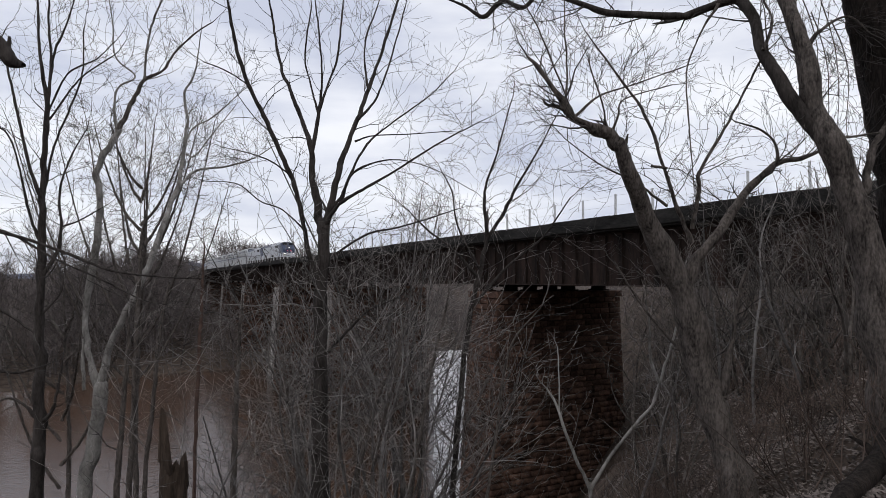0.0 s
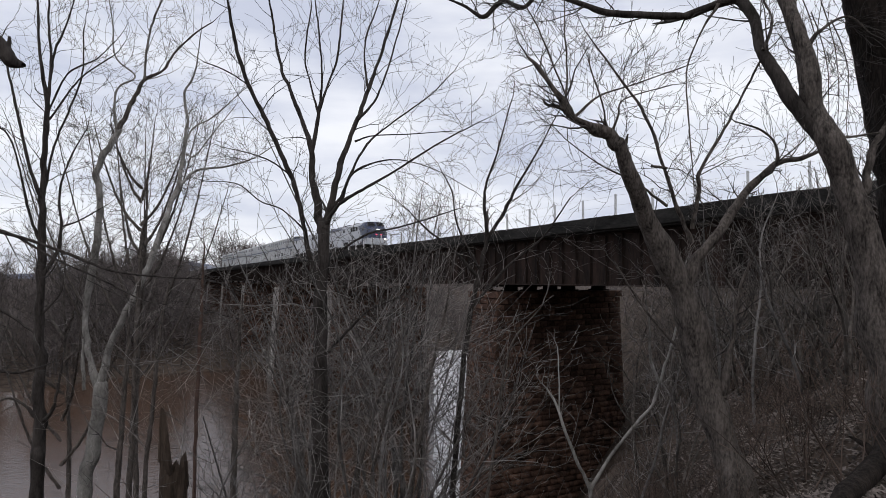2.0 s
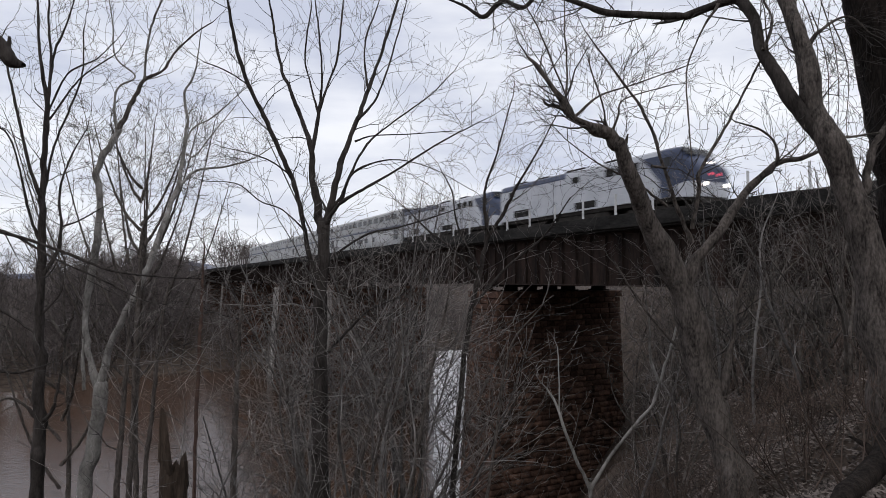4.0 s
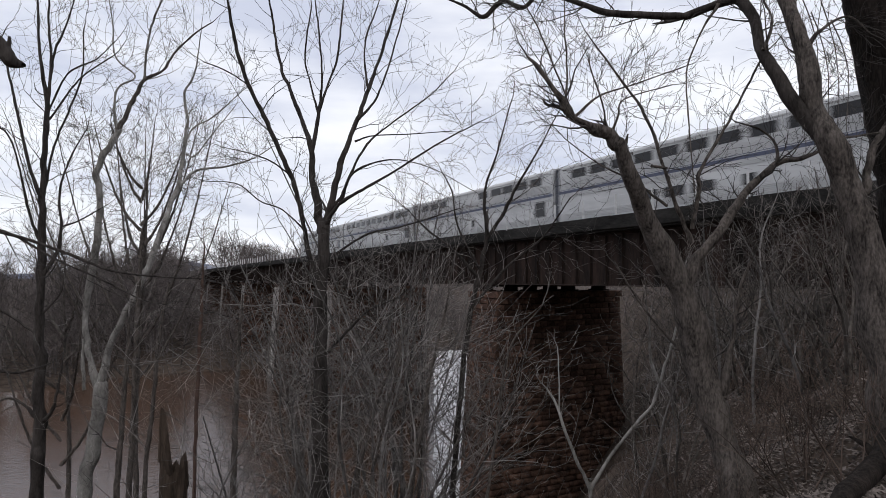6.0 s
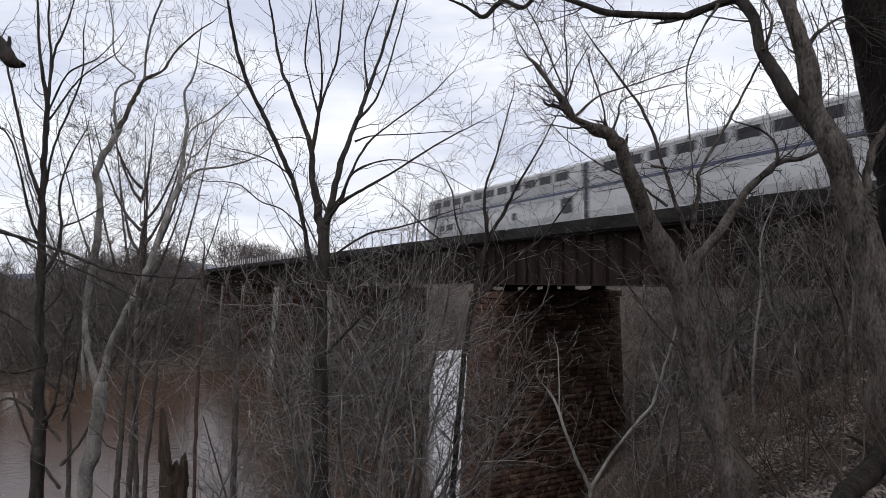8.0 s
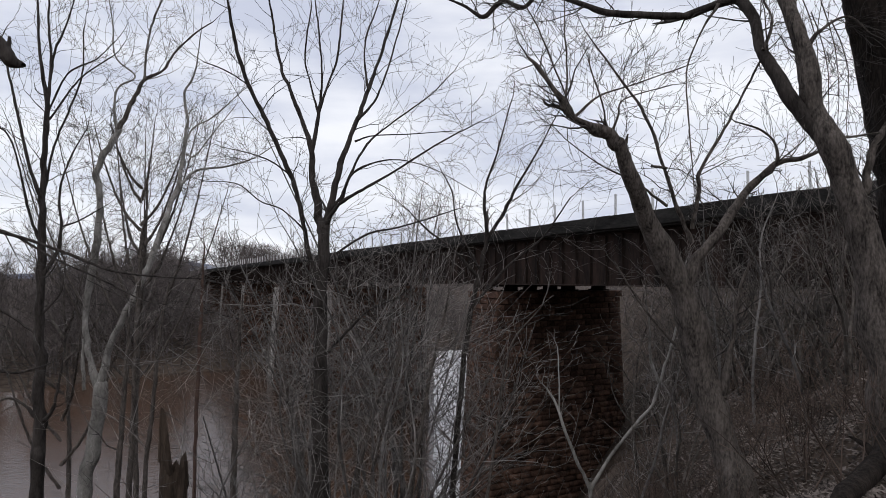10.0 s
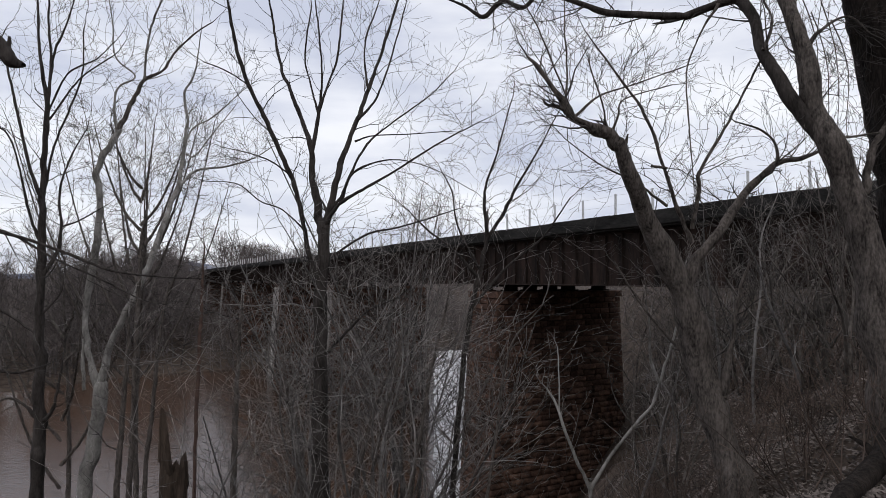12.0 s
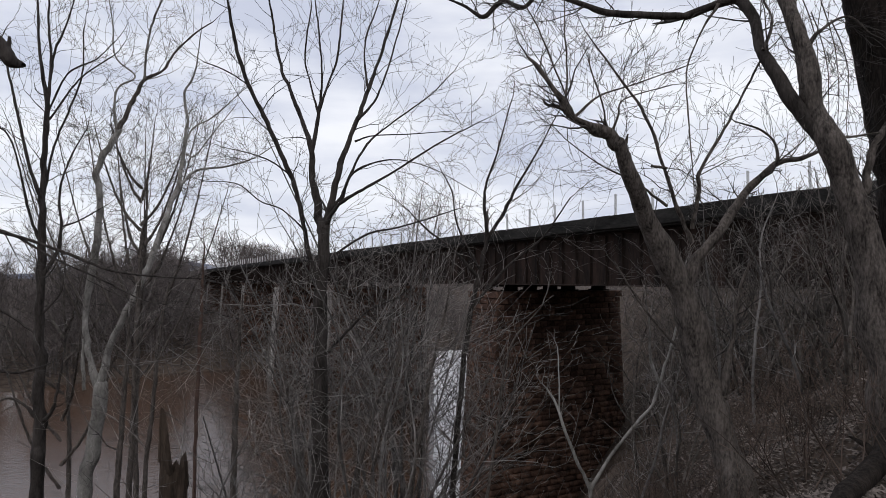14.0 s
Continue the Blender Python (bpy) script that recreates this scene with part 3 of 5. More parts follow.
def passenger_car(name, label, uppers, lowers, tail=False):
    """A double-deck stainless car, front towards -y. uppers, lowers: (start, length) of windows from the front end."""
    L, w = 25.28, 1.52
    root = tagged(empty(name), label, "passenger car", "cars of the train")
    prof = side_profile(w, 0.42, 4.42, 4.93)
    bm = bmesh.new()
    loft(bm, [[(x * k, y, 2.6 + (z - 2.6) * k) for x, z in prof] for y, k in ((-L / 2, 0.985), (-L / 2 + 0.06, 1.0), (L / 2 - 0.06, 1.0), (L / 2, 0.985))])
    part("body", bm, M["shell"], root)
    for s, side in ((-1, "near"), (1, "far")):
        zs = [0.62 + 0.095 * i for i in range(5)] + [2.26 + 0.095 * i for i in range(3)] + [2.98 + 0.095 * i for i in range(6)] + [4.42 + 0.06 * i for i in range(2)]
        for z in zs:
            shared("rib", ME_RIB, root, Matrix.Translation((s * w, 0, z)))
        bm = bmesh.new()
        box(bm, min(s * w, s * (w + 0.028)), max(s * w, s * (w + 0.028)), -L / 2 + 0.1, L / 2 - 0.1, 2.60, 2.80)
        part("stripe", bm, M["stripe"], root, "slate blue stripe along the side")
        bm = bmesh.new()
        box(bm, min(s * w, s * (w + 0.026)), max(s * w, s * (w + 0.026)), -L / 2 + 0.1, L / 2 - 0.1, 2.86, 2.89)
        part("pinstripe", bm, M["stripe"], root, "thin slate pinstripe along the side")
        for kind, rows, z0, z1 in (("upper", uppers, 3.66, 4.30), ("lower", lowers, 1.15, 1.78)):
            for y0, ln in rows:
                tall = 0.62 if (kind == "lower" and y0 < 1.3) else 0.0
                bm = bmesh.new()
                x0, x1 = sorted((s * (w - 0.02), s * (w + 0.012)))
                box(bm, x0, x1, -L / 2 + y0, -L / 2 + y0 + ln, z0 - tall * 0.2, z1 + tall, 0.01)
                pane = part("window", bm, M["pane"], root, "dark tinted window")
                fr = bmesh.new()
                x0, x1 = sorted((s * (w + 0.0), s * (w + 0.03)))
                ya, yb, za, zb = -L / 2 + y0, -L / 2 + y0 + ln, z0 - tall * 0.2, z1 + tall
                box(fr, x0, x1, ya - 0.05, ya, za - 0.05, zb + 0.05)
                box(fr, x0, x1, yb, yb + 0.05, za - 0.05, zb + 0.05)
                box(fr, x0, x1, ya, yb, zb, zb + 0.05)
                box(fr, x0, x1, ya, yb, za - 0.05, za)
                part("window_frame", fr, M["shell"], pane)
    for e in (-1, 1):
        if e == 1 and tail:
            continue
        bm = bmesh.new()
        y0, y1 = sorted((e * L / 2, e * (L / 2 + 0.34)))
        box(bm, -1.38, 1.38, y0, y1, 0.7, 4.66, 0.03)
        part("diaphragm", bm, M["bellows"], root, "grey-blue rubber gangway bellows")
    bm = bmesh.new()
    for e in (-1, 1):
        box(bm, -0.25, 0.25, *sorted((e * (L / 2 - 0.5), e * (L / 2 + 0.42))), 0.62, 0.95, 0.03)
    part("coupler", bm, M["under"], root)
    bm = bmesh.new()
    box(bm, -1.3, 1.3, -7.4, 7.4, 0.22, 0.6, 0.05)
    for y in (-6, -2.5, 1.2, 4.8):
        box(bm, -1.42, 1.42, y, y + 1.6, 0.16, 0.5, 0.03)
    part("underfloor_box", bm, M["under"], root)
    bm = bmesh.new()
    for y in (-7.5, 0.5, 8.0):
        box(bm, -0.6, 0.6, y, y + 1.5, 4.86, 4.98, 0.03)
    part("roof_hatch", bm, M["roof"], root)
    for y in (-9.1, 9.1):
        bogie(root, y, 0.46, (-1.3, 1.3))
    return root


rib_bm = boxed(-0.034, 0.034, -12.25, 12.25, 0, 0.05, bevel=0.008)
ME_RIB = bpy.data.meshes.new("rib")
rib_bm.to_mesh(ME_RIB)
rib_bm.free()
ME_RIB.materials.append(M["shell"])


def row(first, n, pitch=2.07, length=1.6):
    return [(first + pitch * i, length) for i in range(n)]


def locomotive(name, label):
    """A slab-sided passenger diesel with a raked nose towards -y."""
    L, w = 20.9, 1.50
    root = tagged(empty(name), label, "locomotive", "locomotives of the train")
    prof = side_profile(w, 1.15, 3.85, 4.38)
    nose = -L / 2

    def ring(y, k, top, low):
        return [(x * k, y, low + (z - 1.15) / (4.38 - 1.15) * (top - low)) for x, z in prof]
    bm = bmesh.new()
    loft(bm, [ring(nose + 2.9, 1.0, 4.38, 1.15), ring(L / 2 - 0.05, 1.0, 4.38, 1.15), ring(L / 2, 0.98, 4.33, 1.2)])
    part("body", bm, M["paint_grey"], root)
    bm = bmesh.new()
    loft(bm, [ring(nose + 0.02, 0.80, 2.75, 1.0), ring(nose + 0.18, 0.88, 2.95, 0.98), ring(nose + 0.9, 0.95, 3.55, 1.05), ring(nose + 1.75, 1.0, 4.33, 1.15), ring(nose + 2.9, 1.0, 4.38, 1.15)])
    part("cab", bm, M["paint_blue"], root, "deep blue raked cab and nose")
    bm = bmesh.new()
    loft(bm, [ring(nose - 0.005, 0.82, 1.85, 0.97), ring(nose + 0.17, 0.895, 2.0, 0.95), ring(nose + 0.9, 0.962, 2.15, 1.02), ring(nose + 2.0, 1.008, 1.9, 1.12)])
    part("nose_band", bm, M["paint_grey"], root, "silver lower nose")
    bm = bmesh.new()
    loft(bm, [[(x * 1.006, y, z + 0.012) for x, z in side_profile(w, 3.72, 3.85, 4.38)] for y in (L / 2 - 9.0, L / 2 - 0.1)])
    part("roof", bm, M["paint_blue"], root, "blue painted roof edge")
    for s in (-1, 1):
        x0, x1 = sorted((s * (w - 0.01), s * (w + 0.012)))
        bm = bmesh.new()
        xs = s * (w + 0.01)
        a = [bm.verts.new((xs, y, z)) for y, z in ((nose + 2.9, 3.84), (nose + 2.9, 2.2), (nose + 3.4, 2.8), (nose + 3.9, 3.4), (nose + 4.2, 3.84))]
        bm.faces.new(a)
        bmesh.ops.solidify(bm, geom=bm.faces[:], thickness=0.008)
        part("side_panel", bm, M["paint_blue"], root, "blue painted sweep on the silver side")
        for y, ln, z0, z1, nm in ((nose + 1.9, 0.75, 3.05, 3.65, "cab_window"), (nose + 4.6, 0.85, 3.18, 3.74, "grille"), (nose + 5.7, 0.85, 3.18, 3.74, "grille"), (nose + 6.8, 0.85, 3.18, 3.74, "grille"), (nose + 10.4, 0.8, 3.25, 3.70, "grille"),
                                  (L / 2 - 2.2, 0.8, 3.2, 3.65, "grille"), (L / 2 - 4.3, 2.2, 1.35, 1.95, "grille"), (nose + 8.6, 2.3, 1.25, 1.75, "grille")):
            bm = box(bmesh.new(), x0, x1 + 0.004 if s > 0 else x1, y, y + ln, z0, z1, 0.004)
            part(nm, bm, M["pane"] if nm == "cab_window" else M["black"], root)
    for x in (-0.68, 0.68):
        bm = bmesh.new()
        vs = [bm.verts.new(p) for p in ((x - 0.55, nose + 0.93, 3.63), (x + 0.55, nose + 0.93, 3.63), (x + 0.52, nose + 1.60, 4.20), (x - 0.52, nose + 1.60, 4.20))]
        bm.faces.new(vs)
        r = bmesh.ops.solidify(bm, geom=bm.faces[:], thickness=0.05)
        bmesh.ops.translate(bm, verts=bm.verts, vec=(0, -0.04, 0.03))
        part("windscreen", bm, M["pane"], root, "dark windscreen pane")
    for x, z, r, mm in ((-0.16, 3.05, 0.10, "lamp"), (0.16, 3.05, 0.10, "lamp"), (-0.95, 1.72, 0.11, "lamp"), (0.95, 1.72, 0.11, "lamp"), (-0.35, 2.35, 0.10, "red_lamp"), (0.35, 2.35, 0.10, "red_lamp")):
        yy = nose + (0.42 if z > 3 else 0.03 if z < 2 else 0.10)
        part("headlight", rod(bmesh.new(), (x, yy - 0.10, z), (x, yy + 0.25, z), r, 16), M[mm], root, "lit headlight" if mm == "lamp" else "glowing red marker light")
    bm = bmesh.new()
    box(bm, -0.45, 0.45, nose + 0.10, nose + 0.2, 2.58, 2.70)
    part("number_bar", bm, M["white"], root, "white lettering bar on the nose")
    bm = bmesh.new()
    loft(bm, [[(x, nose + y, z) for x, y, z in ((-1.2, -0.3, 0.25), (0, -0.6, 0.25), (1.2, -0.3, 0.25), (1.25, 0.1, 0.95), (-1.25, 0.1, 0.95))], [(x, nose + y + 0.25, z) for x, y, z in ((-1.2, -0.3, 0.25), (0, -0.6, 0.25), (1.2, -0.3, 0.25), (1.25, 0.1, 0.95), (-1.25, 0.1, 0.95))]])
    part("pilot", bm, M["under"], root, "dark pilot plough")
    bm = bmesh.new()
    box(bm, -1.35, 1.35, nose + 0.6, L / 2 - 0.1, 0.85, 1.16, 0.03)
    box(bm, -1.3, 1.3, -2.8, 2.8, 0.25, 0.9, 0.12)
    part("underframe", bm, M["under"], root, "grimy underframe and fuel tank")
    bm = bmesh.new()
    for y, ln in ((-3.5, 1.6), (0.2, 2.2), (4.6, 1.4), (7.6, 1.8)):
        box(bm, -0.75, 0.75, y, y + ln, 4.34, 4.52, 0.04)
    part("roof_vent", bm, M["black"], root)
    for y in (-6.4, 6.4):
        bogie(root, y, 0.51, (-1.4, 1.4))
    return root


CARS = [
    passenger_car("passenger_car", "stainless double-deck coach with blue stripe and long window rows", row(1.5, 11), [(1.0, 1.4), (9.0, 0.8)] + row(11.5, 3)),
    passenger_car("passenger_car", "stainless double-deck dining car with few broad windows", [(1.45, 1.55), (3.4, 1.65), (5.5, 1.7), (7.35, 1.75), (9.6, 1.65), (17.7, 1.6), (19.8, 1.6), (21.9, 1.6)], [(1.0, 1.4), (12.0, 0.5)]),
    passenger_car("passenger_car", "stainless double-deck coach with blue stripe and long window rows", row(1.5, 11), [(1.0, 1.4), (7.6, 0.7)]),
    passenger_car("passenger_car", "stainless double-deck coach closing the tail of the train", row(1.45, 11), [(1.0, 1.4), (8.4, 0.6), (19.4, 1.6), (21.4, 1.6)], tail=True),
]
ENGINES = [locomotive("locomotive", "blue and silver diesel passenger locomotive with lit headlamps"),
           locomotive("locomotive", "second blue and silver diesel locomotive, its lamps lit too")]
GAP_START, SPEED = 176.3, 27.66


def train_y(t):
    """Where the gap behind the engines stands."""
    late = 4.2 * max(0.0, 1 - t / 3.6) ** 1.4
    return GAP_START - SPEED * t - late


def motions():
    for ob, off in [(c, 13.0 + 26.0 * i) for i, c in enumerate(CARS)] + [(ENGINES[1], -10.7), (ENGINES[0], -31.9)]:
        walk(ob, [(0.5 * k, pose(TRACK_X, train_y(0.5 * k) + off, RAIL_Z)) for k in range(29)])


# ---- the near trees ----
forked = Tree("forked_tree", 3.47, 11.75, "tall dark bare tree forking into upswept limbs", M["bark_dark"], M["twig_dark"], 3)
forked.limb("trunk", [(0.00, 0.00, -0.10, 0.196), (0.00, 0.00, 3.38, 0.157), (-0.00, 0.00, 5.61, 0.144), (-0.04, 0.00, 7.19, 0.135), (-0.01, 0.00, 8.45, 0.122), (0.02, 0.00, 9.26, 0.109)], twigs=4, reach=1.0, start=0.5)
forked.limb("limb", [(-0.02, 0.00, 9.14, 0.092), (-0.12, 0.05, 9.73, 0.079), (-0.26, 0.12, 10.33, 0.066), (-0.31, 0.20, 10.94, 0.053), (-0.76, 0.29, 12.17, 0.040), (-1.01, 0.39, 12.69, 0.032), (-1.27, 0.49, 13.98, 0.023), (-1.44, 0.60, 14.79, 0.014)], twigs=6, start=0.45)
forked.limb("limb", [(-0.25, -0.00, 10.77, 0.044), (-0.08, -0.08, 11.63, 0.035), (-0.01, -0.20, 12.23, 0.021), (-0.02, -0.34, 12.88, 0.017), (-0.10, -0.50, 13.73, 0.013)], twigs=5)
forked.limb("limb", [(-0.12, 0.00, 11.57, 0.031), (0.05, 0.10, 12.22, 0.022), (0.22, 0.24, 12.88, 0.022), (0.30, 0.40, 14.06, 0.018)], twigs=5)
forked.limb("limb", [(-0.12, 0.00, 11.60, 0.026), (-0.31, 0.00, 12.31, 0.017), (-0.41, 0.00, 12.84, 0.017), (-0.28, 0.00, 13.86, 0.013)], twigs=5)
forked.limb("limb", [(0.04, 0.00, 9.20, 0.083), (0.17, 0.10, 9.85, 0.066), (0.33, 0.24, 10.65, 0.058), (0.72, 0.41, 11.84, 0.045), (1.11, 0.60, 13.09, 0.032), (1.46, 0.80, 14.39, 0.023)], twigs=6, start=0.45)
forked.limb("limb", [(0.91, 0.00, 12.07, 0.031), (0.82, 0.00, 12.78, 0.017), (0.88, 0.00, 13.26, 0.017), (1.09, 0.00, 13.86, 0.013)], twigs=4)
forked.limb("limb", [(0.72, -0.00, 11.48, 0.031), (1.08, -0.14, 11.85, 0.022), (1.38, -0.35, 12.53, 0.017), (1.71, -0.60, 13.57, 0.012)], twigs=6)
forked.limb("limb", [(0.07, -0.00, 9.31, 0.048), (0.35, -0.12, 9.70, 0.039), (0.83, -0.30, 9.96, 0.030), (1.52, -0.51, 10.31, 0.021), (2.41, -0.75, 10.82, 0.016), (3.21, -1.00, 11.18, 0.008)], twigs=7, start=0.45)
forked.limb("limb", [(0.32, 0.00, 9.76, 0.035), (0.56, 0.06, 10.37, 0.026), (0.87, 0.15, 10.99, 0.022), (1.33, 0.26, 11.43, 0.016), (2.16, 0.37, 12.08, 0.013), (2.71, 0.50, 12.68, 0.009)], twigs=6, start=0.45)
forked.limb("limb", [(0.38, -0.00, 9.78, 0.031), (0.63, -0.08, 10.35, 0.026), (1.38, -0.20, 10.59, 0.013), (2.18, -0.34, 10.41, 0.008), (2.96, -0.50, 9.96, 0.007)], twigs=7, up=-0.02)
forked.limb("limb", [(0.64, 0.00, 11.01, 0.022), (1.01, 0.00, 11.13, 0.013), (1.71, 0.00, 11.16, 0.011), (2.52, 0.00, 11.22, 0.009)], twigs=6)
forked.limb("limb", [(-0.10, -0.00, 8.05, 0.065), (-0.25, -0.04, 8.62, 0.052), (-0.34, -0.10, 9.13, 0.043), (-0.44, -0.17, 9.70, 0.043), (-0.66, -0.24, 10.37, 0.047), (-1.05, -0.33, 11.27, 0.042), (-1.37, -0.41, 11.93, 0.038), (-1.63, -0.50, 12.69, 0.033), (-1.78, -0.60, 13.57, 0.029)], twigs=7, start=0.45)
forked.limb("limb", [(-0.39, 0.00, 9.20, 0.017), (-0.83, 0.00, 9.60, 0.013), (-1.29, 0.00, 9.78, 0.013), (-1.76, 0.00, 10.13, 0.011), (-2.40, 0.00, 10.19, 0.009)], twigs=7)
forked.limb("limb", [(-0.67, 0.00, 10.30, 0.017), (-1.08, 0.00, 10.60, 0.015), (-1.54, 0.00, 10.77, 0.011), (-2.07, 0.00, 10.89, 0.007)], twigs=7)
forked.limb("limb", [(-1.33, 0.00, 11.72, 0.022), (-1.57, 0.00, 12.17, 0.017), (-2.04, 0.00, 12.49, 0.013), (-2.49, 0.00, 12.67, 0.009)], twigs=7)
forked.limb("limb", [(0.01, 0.00, 6.60, 0.035), (0.58, 0.00, 7.19, 0.026), (0.92, 0.00, 7.53, 0.017), (1.55, 0.00, 7.82, 0.013)], twigs=7)
forked.done()

gnarled = Tree("gnarled_tree", 7.17, 5.25, "leaning gnarled bare tree with knotted broken top", M["bark_brown"], M["twig_dark"], 5, z=10.249)
gnarled.thin, gnarled.dense = 0.0024, 1.6
gnarled.limb("trunk", [(0.16, 0.00, -1.00, 0.250), (0.00, 0.00, -0.10, 0.227), (-0.23, 0.00, 0.90, 0.200), (-0.42, 0.00, 1.65, 0.183), (-0.63, 0.00, 2.41, 0.172), (-0.91, 0.00, 3.17, 0.152), (-1.17, 0.00, 3.83, 0.121), (-1.39, 0.00, 4.33, 0.100), (-1.50, 0.00, 4.64, 0.090)], twigs=3, reach=0.6, knob=0.11)
gnarled.limb("broken_top", [(-1.48, 0.00, 4.60, 0.093), (-1.61, 0.00, 4.75, 0.079), (-1.85, 0.00, 4.84, 0.069), (-2.08, 0.00, 4.97, 0.065), (-2.19, 0.00, 5.15, 0.052), (-2.38, 0.00, 5.43, 0.034), (-2.57, 0.00, 5.71, 0.024), (-2.71, 0.00, 5.84, 0.014)], twigs=10, reach=0.8, knob=0.20, level=2, up=0.10)
gnarled.limb("stub", [(-2.19, 0.00, 5.07, 0.031), (-2.31, 0.00, 5.12, 0.028), (-2.44, 0.00, 5.15, 0.021), (-2.50, 0.00, 5.23, 0.010)], twigs=0, knob=0.15)
gnarled.limb("stub", [(-1.42, 0.00, 4.50, 0.034), (-1.36, 0.00, 4.63, 0.024), (-1.33, 0.00, 4.74, 0.010)], twigs=0, knob=0.12)
gnarled.limb("limb", [(-0.63, 0.00, 2.56, 0.093), (-0.35, 0.05, 3.10, 0.076), (0.08, 0.12, 3.61, 0.063), (0.45, 0.20, 4.05, 0.053), (0.87, 0.30, 4.39, 0.043), (1.29, 0.39, 4.49, 0.033), (1.65, 0.50, 4.64, 0.022)], twigs=7, reach=0.9)
gnarled.limb("limb", [(0.70, 0.00, 4.33, 0.024), (0.68, 0.00, 4.61, 0.017), (0.48, 0.00, 4.80, 0.014), (0.13, 0.00, 4.92, 0.009)], twigs=5, reach=0.6)
gnarled.limb("limb", [(-0.49, 0.00, 3.25, 0.034), (-0.65, 0.05, 3.72, 0.028), (-0.80, 0.12, 4.28, 0.024), (-0.96, 0.21, 4.93, 0.021), (-1.16, 0.30, 5.37, 0.018), (-1.69, 0.40, 6.19, 0.011)], twigs=9, reach=0.9)
gnarled.limb("limb", [(-0.81, 0.00, 4.27, 0.021), (-0.93, 0.00, 4.29, 0.017), (-1.02, 0.00, 4.30, 0.014)], twigs=0)
gnarled.limb("limb", [(-0.48, -0.00, 3.44, 0.031), (-0.39, -0.04, 3.98, 0.027), (-0.39, -0.09, 4.24, 0.024), (-0.02, -0.15, 4.88, 0.017), (0.34, -0.22, 5.59, 0.013), (0.44, -0.30, 5.79, 0.010)], twigs=8, reach=0.9)
gnarled.limb("limb", [(-2.04, 0.00, 5.00, 0.021), (-1.72, 0.00, 5.27, 0.014), (-1.25, 0.00, 5.43, 0.010), (-0.55, 0.00, 5.68, 0.008)], twigs=7, reach=0.7)
gnarled.limb("limb", [(-2.18, 0.00, 5.15, 0.014), (-2.15, 0.00, 5.67, 0.012), (-2.18, 0.00, 6.15, 0.010), (-2.19, 0.00, 6.71, 0.007)], twigs=7, reach=0.7)
gnarled.limb("limb", [(-2.15, 0.00, 5.19, 0.014), (-2.30, 0.00, 5.59, 0.012), (-2.53, 0.00, 6.18, 0.010), (-2.72, 0.00, 6.54, 0.007)], twigs=6, reach=0.7)
gnarled.limb("limb", [(-1.54, 0.00, 4.80, 0.017), (-1.46, 0.00, 5.00, 0.014), (-1.37, 0.00, 5.23, 0.010), (-0.71, 0.00, 5.43, 0.007)], twigs=6, reach=0.7)
gnarled.limb("limb", [(-1.69, 0.00, 4.76, 0.014), (-1.65, 0.00, 5.04, 0.012), (-1.81, 0.00, 5.59, 0.010), (-1.87, 0.00, 5.83, 0.007)], twigs=6, reach=0.7)
gnarled.limb("limb", [(-0.82, 0.00, 3.75, 0.021), (-1.28, 0.00, 4.10, 0.014), (-1.74, 0.00, 4.33, 0.010), (-2.20, 0.00, 4.68, 0.007)], twigs=7, reach=0.8)
gnarled.limb("limb", [(-0.13, 0.00, 1.16, 0.065), (0.02, 0.00, 1.88, 0.031), (0.08, 0.00, 2.26, 0.028), (0.18, 0.00, 2.71, 0.017), (0.31, 0.00, 3.02, 0.010)], twigs=7, reach=0.7)
gnarled.limb("limb", [(-0.11, 0.00, 1.28, 0.034), (-0.29, 0.00, 1.54, 0.024), (-0.71, 0.00, 1.84, 0.017), (-1.19, 0.00, 2.41, 0.014), (-1.51, 0.00, 2.94, 0.009)], twigs=7, reach=0.7)
gnarled.done()

arching = Tree("arching_tree", 8.04, 3.65, "brown bare tree with one limb arching far over", M["bark_brown"], M["twig_dark"], 8, z=10.734)
arching.thin, arching.dense = 0.0024, 1.8
arching.limb("trunk", [(0.00, 0.00, -0.10, 0.217), (-0.18, 0.00, 1.31, 0.193), (-0.34, 0.00, 2.37, 0.181), (-0.50, 0.00, 3.04, 0.166), (-0.67, 0.00, 3.65, 0.151), (-0.83, 0.00, 4.03, 0.136), (-0.98, 0.00, 4.47, 0.115), (-1.06, 0.00, 5.03, 0.099), (-1.20, 0.00, 5.52, 0.084), (-1.39, 0.00, 6.01, 0.072)], twigs=6, reach=0.9, start=0.5)
arching.limb("limb", [(-0.81, 0.00, 3.96, 0.102), (-1.11, 0.04, 4.35, 0.088), (-1.34, 0.10, 4.79, 0.073), (-1.46, 0.17, 5.16, 0.068), (-1.50, 0.24, 5.52, 0.065), (-1.60, 0.32, 5.80, 0.063), (-1.86, 0.41, 5.80, 0.054), (-2.26, 0.50, 5.67, 0.048)], twigs=6, reach=0.9, bark=M["bark_dark"])
arching.limb("limb", [(-2.43, 0.00, 5.45, 0.045), (-2.94, 0.02, 5.47, 0.042), (-3.41, 0.04, 5.52, 0.039), (-3.82, 0.07, 5.68, 0.030), (-4.16, 0.10, 5.79, 0.028), (-4.40, 0.14, 5.62, 0.028), (-4.64, 0.18, 5.73, 0.028), (-4.88, 0.22, 5.54, 0.028), (-5.09, 0.26, 5.69, 0.019), (-5.45, 0.30, 5.86, 0.009)], twigs=9, reach=0.8, bark=M["bark_dark"], start=0.05)
